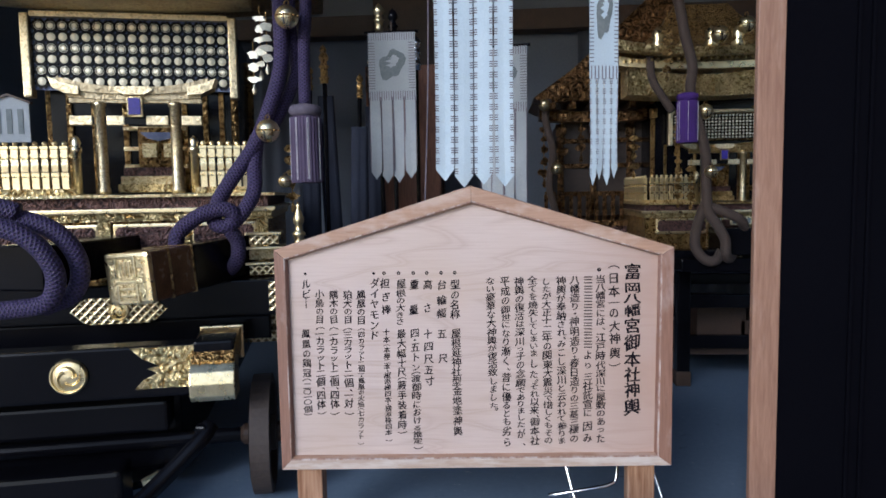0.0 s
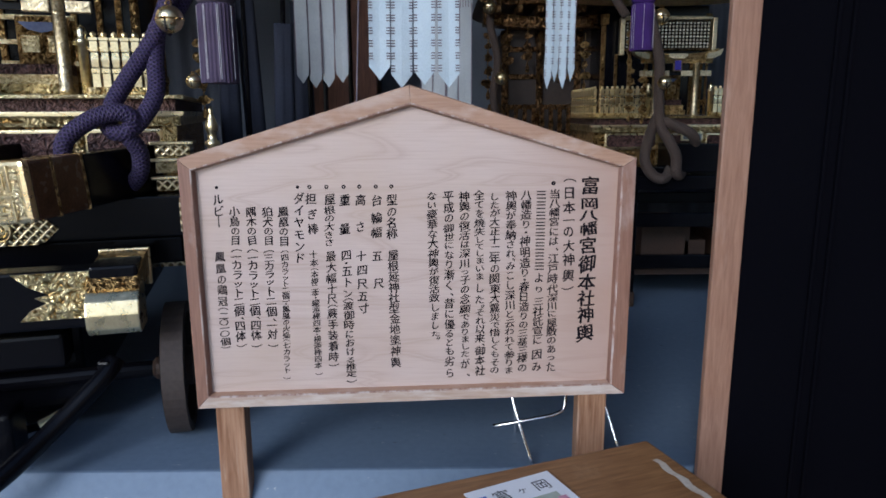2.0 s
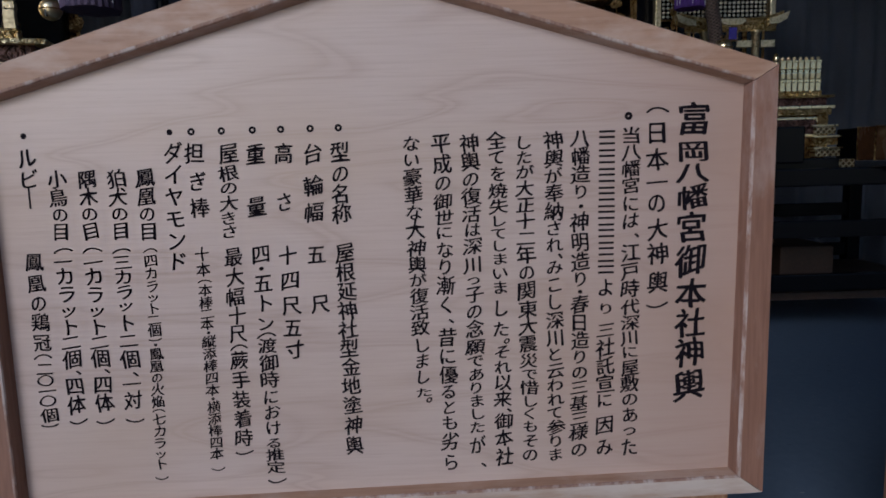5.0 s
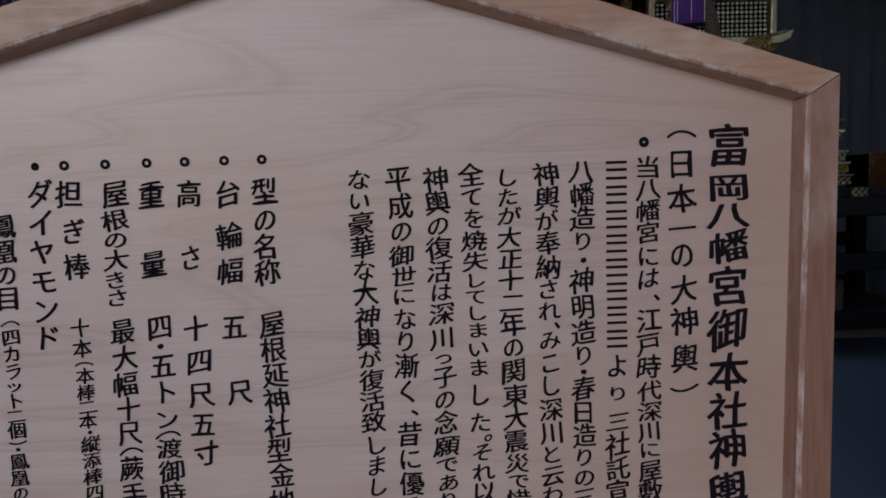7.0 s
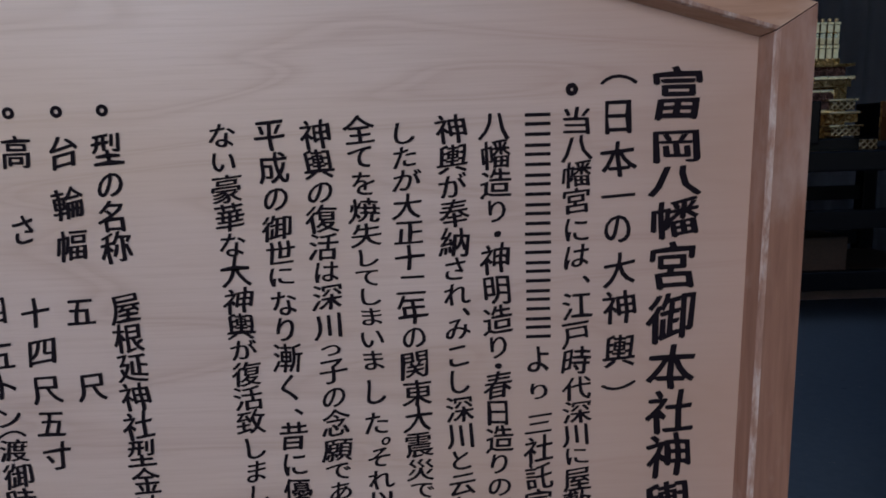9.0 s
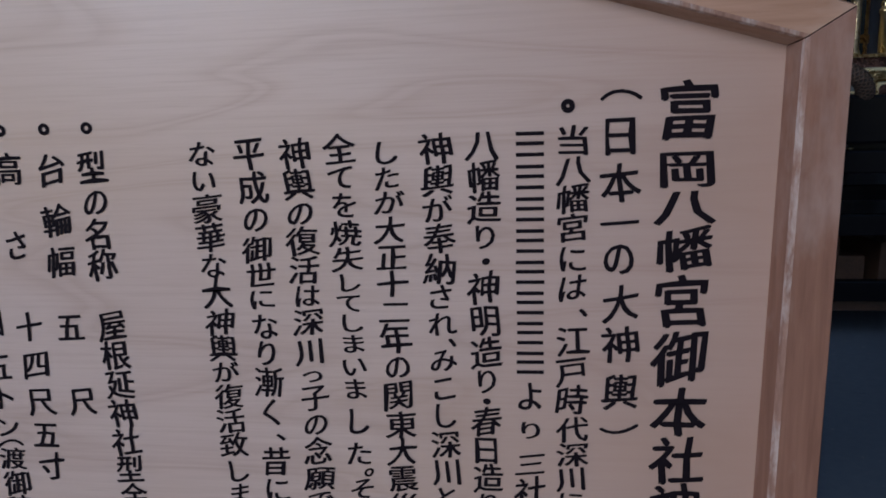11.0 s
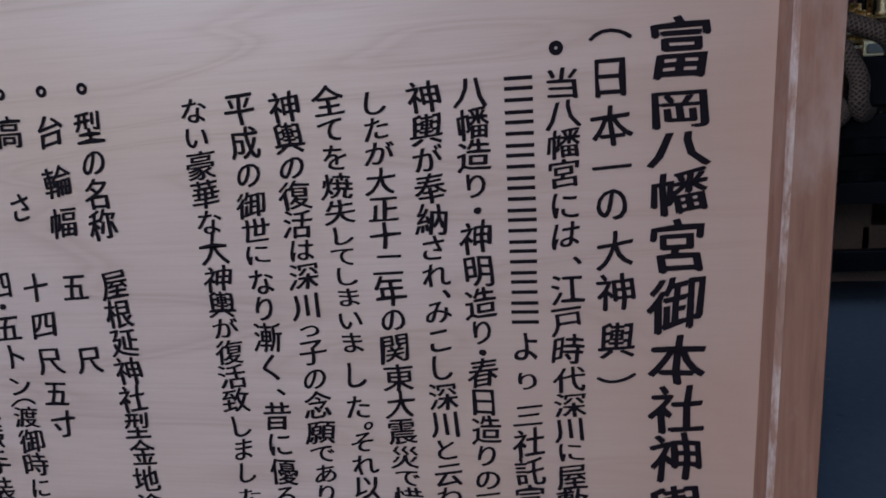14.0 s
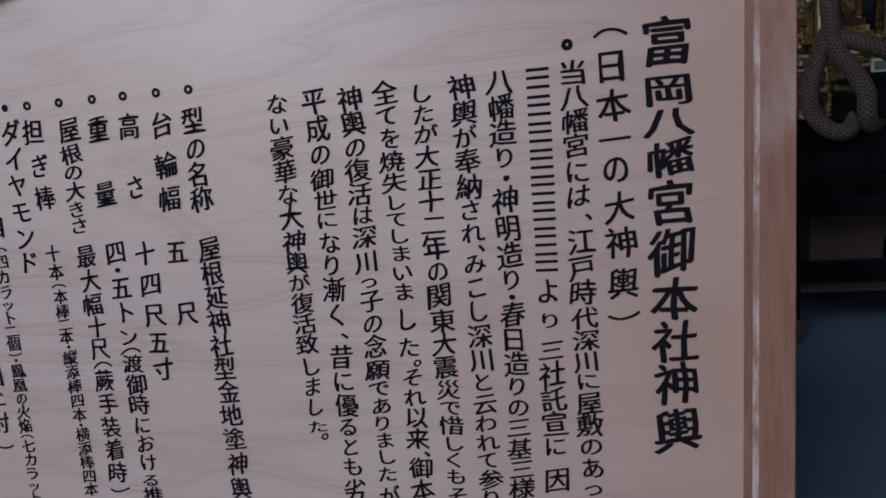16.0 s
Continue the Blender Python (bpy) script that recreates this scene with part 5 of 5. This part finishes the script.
def standard(x, y, h, label, tip):
    s = thing("standard_pole", DEEP_STORE @ pose(x, y, 0), label, "pole", "slim standard poles")
    part("shaft", tube([(0, 0, 0.0), (0, 0, h / 2), (0, 0, h)], 0.014, 8, 0), LACQUER, s)
    part("tip", lathe(finial_profile(0.22, 0.028), Matrix.Translation((0, 0, h)), 10), tip, s, smooth=True)
    part("base", box(-0.12, 0.12, -0.12, 0.12, 0, 0.05, 0.01), DARK_WOOD, s)


for x, y, h, tip in ((-0.42, 4.26, 2.50, GOLD), (-0.22, 4.5, 2.35, CHROME), (0.33, 4.26, 2.55, GOLD), (-0.86, 4.6, 2.3, GOLD_DARK), (-0.70, 5.4, 2.35, DARK_WOOD), (-0.33, 4.24, 2.46, LACQUER)):
    standard(x, y, h, "slim black standard pole with a turned metal tip", tip)

deep(tagged(part("board_screen", box(-0.84, -0.19, 5.95, 6.0, 0.0, 2.66, 0.008), BROWN_WOOD), "reddish brown timber screen board standing on the floor", "screen"))


# ---- dim corner behind the streamers ----
def furled_banner(x, y, h, lean, cloth):
    """A dark banner rolled round its pole and stood upright."""
    b = thing("furled_banner", pose(x, y, FLOOR_Z, 0, lean, 0), "dark blue banner furled round its pole, standing on the floor", "banner", "furled banners")
    bm = bmesh.new()
    rows = []
    for k in range(9):
        t = k / 8
        row = []
        for n in range(18):
            a = 6.2832 * n / 18
            r = (0.052 - 0.016 * t) * (1 + 0.22 * math.sin(3 * a + 2.2 * t) + 0.10 * math.sin(7 * a))
            row.append(bm.verts.new((r * math.cos(a), 0.7 * r * math.sin(a), 0.12 + (h - 0.12) * t)))
        rows.append(row)
    for a, c in zip(rows, rows[1:]):
        for n in range(18):
            m = (n + 1) % 18
            bm.faces.new((a[n], a[m], c[m], c[n]))
    bm.faces.new(list(reversed(rows[0])))
    bm.faces.new(rows[-1])
    part("cloth", bm, cloth, b, smooth=True)
    part("shaft", tube([(0, 0, 0.0), (0, 0, h + 0.16)], 0.011, 8, 0), LACQUER, b)
    part("tip", lathe(finial_profile(0.12, 0.015), Matrix.Translation((0, 0, h + 0.14)), 10), GOLD_DARK, b, smooth=True)
    return b


NAVY_CLOTH = plain_mat("navy_banner_cloth", (0.012, 0.015, 0.028), (0.03, 0.036, 0.06), 0.9, 0.0, 5.0, 160.0, 0.3)
for x, y, h, lean in ((-0.83, 3.32, 1.50, 1.0), (-0.70, 3.40, 1.62, -1.5), (-0.60, 3.30, 1.45, 2.0), (-0.50, 3.55, 1.58, -1.0)):
    furled_banner(x, y, h, lean, NAVY_CLOTH)

# added silhouette for the smaller shrine's left flank; its near-black colours carry the shade
SHADED_GILT = carved_gold("shaded_gilt_metal", 24.0, 0.9, (0.03, 0.017, 0.009), (0.23, 0.13, 0.055), 0.42)
SHADED_TIMBER = plain_mat("shaded_timber", (0.016, 0.010, 0.008), (0.04, 0.024, 0.016), 0.6)
old = thing("portable_shrine", pose(0.80, 4.36, FLOOR_Z), "dark stand-in for the smaller shrine's left flank, dimness put into its colours", "portable shrine")
part("roof", prism([(-0.44, 1.69), (-0.38, 1.66), (0.44, 1.68), (0.44, 2.30), (0.24, 2.26), (0.02, 2.06), (-0.20, 1.86)], -0.16, 0.62, 0.01), SHADED_GILT, old)
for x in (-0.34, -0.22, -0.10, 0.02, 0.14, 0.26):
    part("rafter_end", box(x, x + 0.035, -0.19, 0.3, 1.615, 1.655, 0.004), SHADED_GILT, old)
part("eave_beam", curved_bar(-0.40, 0.42, -0.12, 0.0, 1.54, 0.06, 0.02), SHADED_GILT, old)
part("cabin", box(-0.26, 0.40, 0.04, 0.60, 0.95, 1.56, 0.006), SHADED_TIMBER, old)
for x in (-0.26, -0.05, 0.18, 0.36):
    part("corner_column", lathe([(0.024, 0.95), (0.024, 1.02), (0.030, 1.03), (0.030, 1.05), (0.021, 1.06), (0.021, 1.46), (0.030, 1.47), (0.030, 1.54)], Matrix.Translation((x, 0.02, 0)), 12), SHADED_GILT, old, smooth=True)
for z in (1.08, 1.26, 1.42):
    part("cabin_band", box(-0.24, 0.38, 0.022, 0.038, z, z + 0.028, 0.003), SHADED_GILT, old)
rail_picket = part("picket", picket_bm(), SHADED_GILT, old)
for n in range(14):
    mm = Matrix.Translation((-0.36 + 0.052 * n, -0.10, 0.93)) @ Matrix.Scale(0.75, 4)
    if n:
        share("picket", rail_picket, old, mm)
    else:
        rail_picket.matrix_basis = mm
part("base_course", box(-0.42, 0.44, -0.14, 0.62, 0.89, 0.93, 0.006), SHADED_GILT, old)
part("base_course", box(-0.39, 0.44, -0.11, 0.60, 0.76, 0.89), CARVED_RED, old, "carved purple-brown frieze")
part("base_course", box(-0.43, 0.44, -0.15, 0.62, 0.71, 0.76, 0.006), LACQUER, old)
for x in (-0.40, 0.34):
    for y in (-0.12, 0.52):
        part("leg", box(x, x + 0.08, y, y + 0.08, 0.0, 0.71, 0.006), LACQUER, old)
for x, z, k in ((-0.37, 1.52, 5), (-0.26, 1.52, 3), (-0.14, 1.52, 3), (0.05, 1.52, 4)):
    pendant(pose(0.80 + x, 4.27, FLOOR_Z + z, 0, 0, random.uniform(-30, 30)), "shade-darkened gold hanging ornament under the stand-in's eave", k, SHADED_GILT)
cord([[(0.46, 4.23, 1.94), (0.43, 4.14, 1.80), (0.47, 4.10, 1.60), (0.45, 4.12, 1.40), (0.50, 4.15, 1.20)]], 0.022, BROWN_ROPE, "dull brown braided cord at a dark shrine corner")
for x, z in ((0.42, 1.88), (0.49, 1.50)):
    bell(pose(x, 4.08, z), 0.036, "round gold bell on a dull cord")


def curtain(x0, x1, y0, z1, n):
    cur = bmesh.new()
    prev = None
    for i in range(n):
        x = x0 + (x1 - x0) * i / (n - 1)
        y = y0 + 0.035 * math.sin(i * 0.9) + 0.012 * math.sin(i * 0.37)
        row = [cur.verts.new((x, y, 0.0)), cur.verts.new((x, y, z1))]
        if prev:
            cur.faces.new((prev[0], row[0], row[1], prev[1]))
        prev = row
    ob = deep(tagged(part("curtain", cur, CURTAIN_BLUE, smooth=True), "blue-grey pleated curtain hanging along the back wall", "curtain"))
    ob.modifiers.new("thickness", 'SOLIDIFY').thickness = 0.004


curtain(1.2, 5.7, 7.68, 3.30, 150)
curtain(-4.7, -1.9, 7.68, 3.30, 100)
hung(tagged(part("thread", tube([(-0.10, 2.62, 2.66), (-0.11, 2.62, 1.9), (-0.135, 2.61, 1.3)], 0.003, 6, 4), WOVEN_EDGE), "thin twisted red and white thread hanging from the rail", "thread"))

# ---- low table with leaflet ----
tb = thing("table", pose(0.648, 1.765, 0, 0, 0, 20), "worn varnished wooden table with a torn tape strip", "table")
part("tabletop", box(-1.0, 0.0, -0.55, 0.0, 0.465, 0.50, 0.008), TABLE_WOOD, tb)
part("apron", box(-0.96, -0.04, -0.51, -0.04, 0.39, 0.465, 0.004), TABLE_WOOD, tb)
for x in (-0.95, -0.09):
    for y in (-0.50, -0.09):
        part("leg", box(x, x + 0.04, y, y + 0.04, 0.0, 0.40, 0.004), TABLE_WOOD, tb)
tape = bmesh.new()
prev = None
for i in range(16):
    y = -0.09 - 0.30 * i / 15
    x = -0.045 + 0.004 * math.sin(i * 1.7)
    w = 0.007 + 0.004 * random.random()
    row = [tape.verts.new((x - w, y, 0.5012)), tape.verts.new((x + w, y, 0.5012))]
    if prev:
        tape.faces.new((prev[0], row[0], row[1], prev[1]))
    prev = row
part("tape", tape, TAPE, tb, "torn pale tape")
leaf = thing("leaflet", pose(0.370, 1.612, 0.502, 0, 0, 25), "white printed leaflet with black brush title lying on a table", "leaflet")
part("sheet", box(-0.215, 0.0, -0.30, 0.0, 0.0, 0.003), PAPER, leaf)
title = bmesh.new()
for ch, cx in (("富", -0.145), ("ヶ", -0.095), ("岡", -0.045)):
    vs, fs = glyph(ch)
    k = 0.042 if ch != "ヶ" else 0.026
    made = [title.verts.new((cx + k * gx, -0.045 + k * gz, 0.0036)) for gx, gz in vs]
    for f in fs:
        title.faces.new([made[i] for i in f])
tagged(part("title", title, INK, leaf), "black brush title")
part("print_patch", box(-0.20, -0.178, -0.075, -0.03, 0.0031, 0.0036), BLUE_INK, leaf)
part("print_patch", box(-0.11, -0.03, -0.125, -0.08, 0.0031, 0.0036), GREEN_INK, leaf)
part("print_patch", box(-0.04, -0.02, -0.12, -0.10, 0.0037, 0.0041), PINK_INK, leaf)

# ---- folding stand behind the sign ----
st = thing("folding_stand", pose(0, 0, 0), "chromed tube folding stand behind the notice board", "stand")
part("leg", tube([(0.336, 2.200, 0.507), (0.372, 2.140, 0.367), (0.410, 2.088, 0.250)], 0.007, 10, 4), CHROME, st, smooth=True)
part("crossbar", tube([(0.291, 2.135, 0.357), (0.417, 2.125, 0.385), (0.486, 2.130, 0.399), (0.513, 2.140, 0.422), (0.521, 2.160, 0.521)], 0.0065, 10, 5), CHROME, st, smooth=True)
part("leg", tube([(0.628, 2.180, 0.456), (0.652, 2.150, 0.384), (0.675, 2.100, 0.295)], 0.0065, 10, 4), CHROME, st, smooth=True)
part("seat", box(0.34, 0.68, 2.13, 2.30, 0.50, 0.52, 0.006), LACQUER, st)
for x in (0.37, 0.60):
    part("rear_leg", tube([(x, 2.27, 0.51), (x + 0.01, 2.29, 0.26)], 0.0065, 8, 0), CHROME, st)

bpy.data.objects.remove(type_ob)
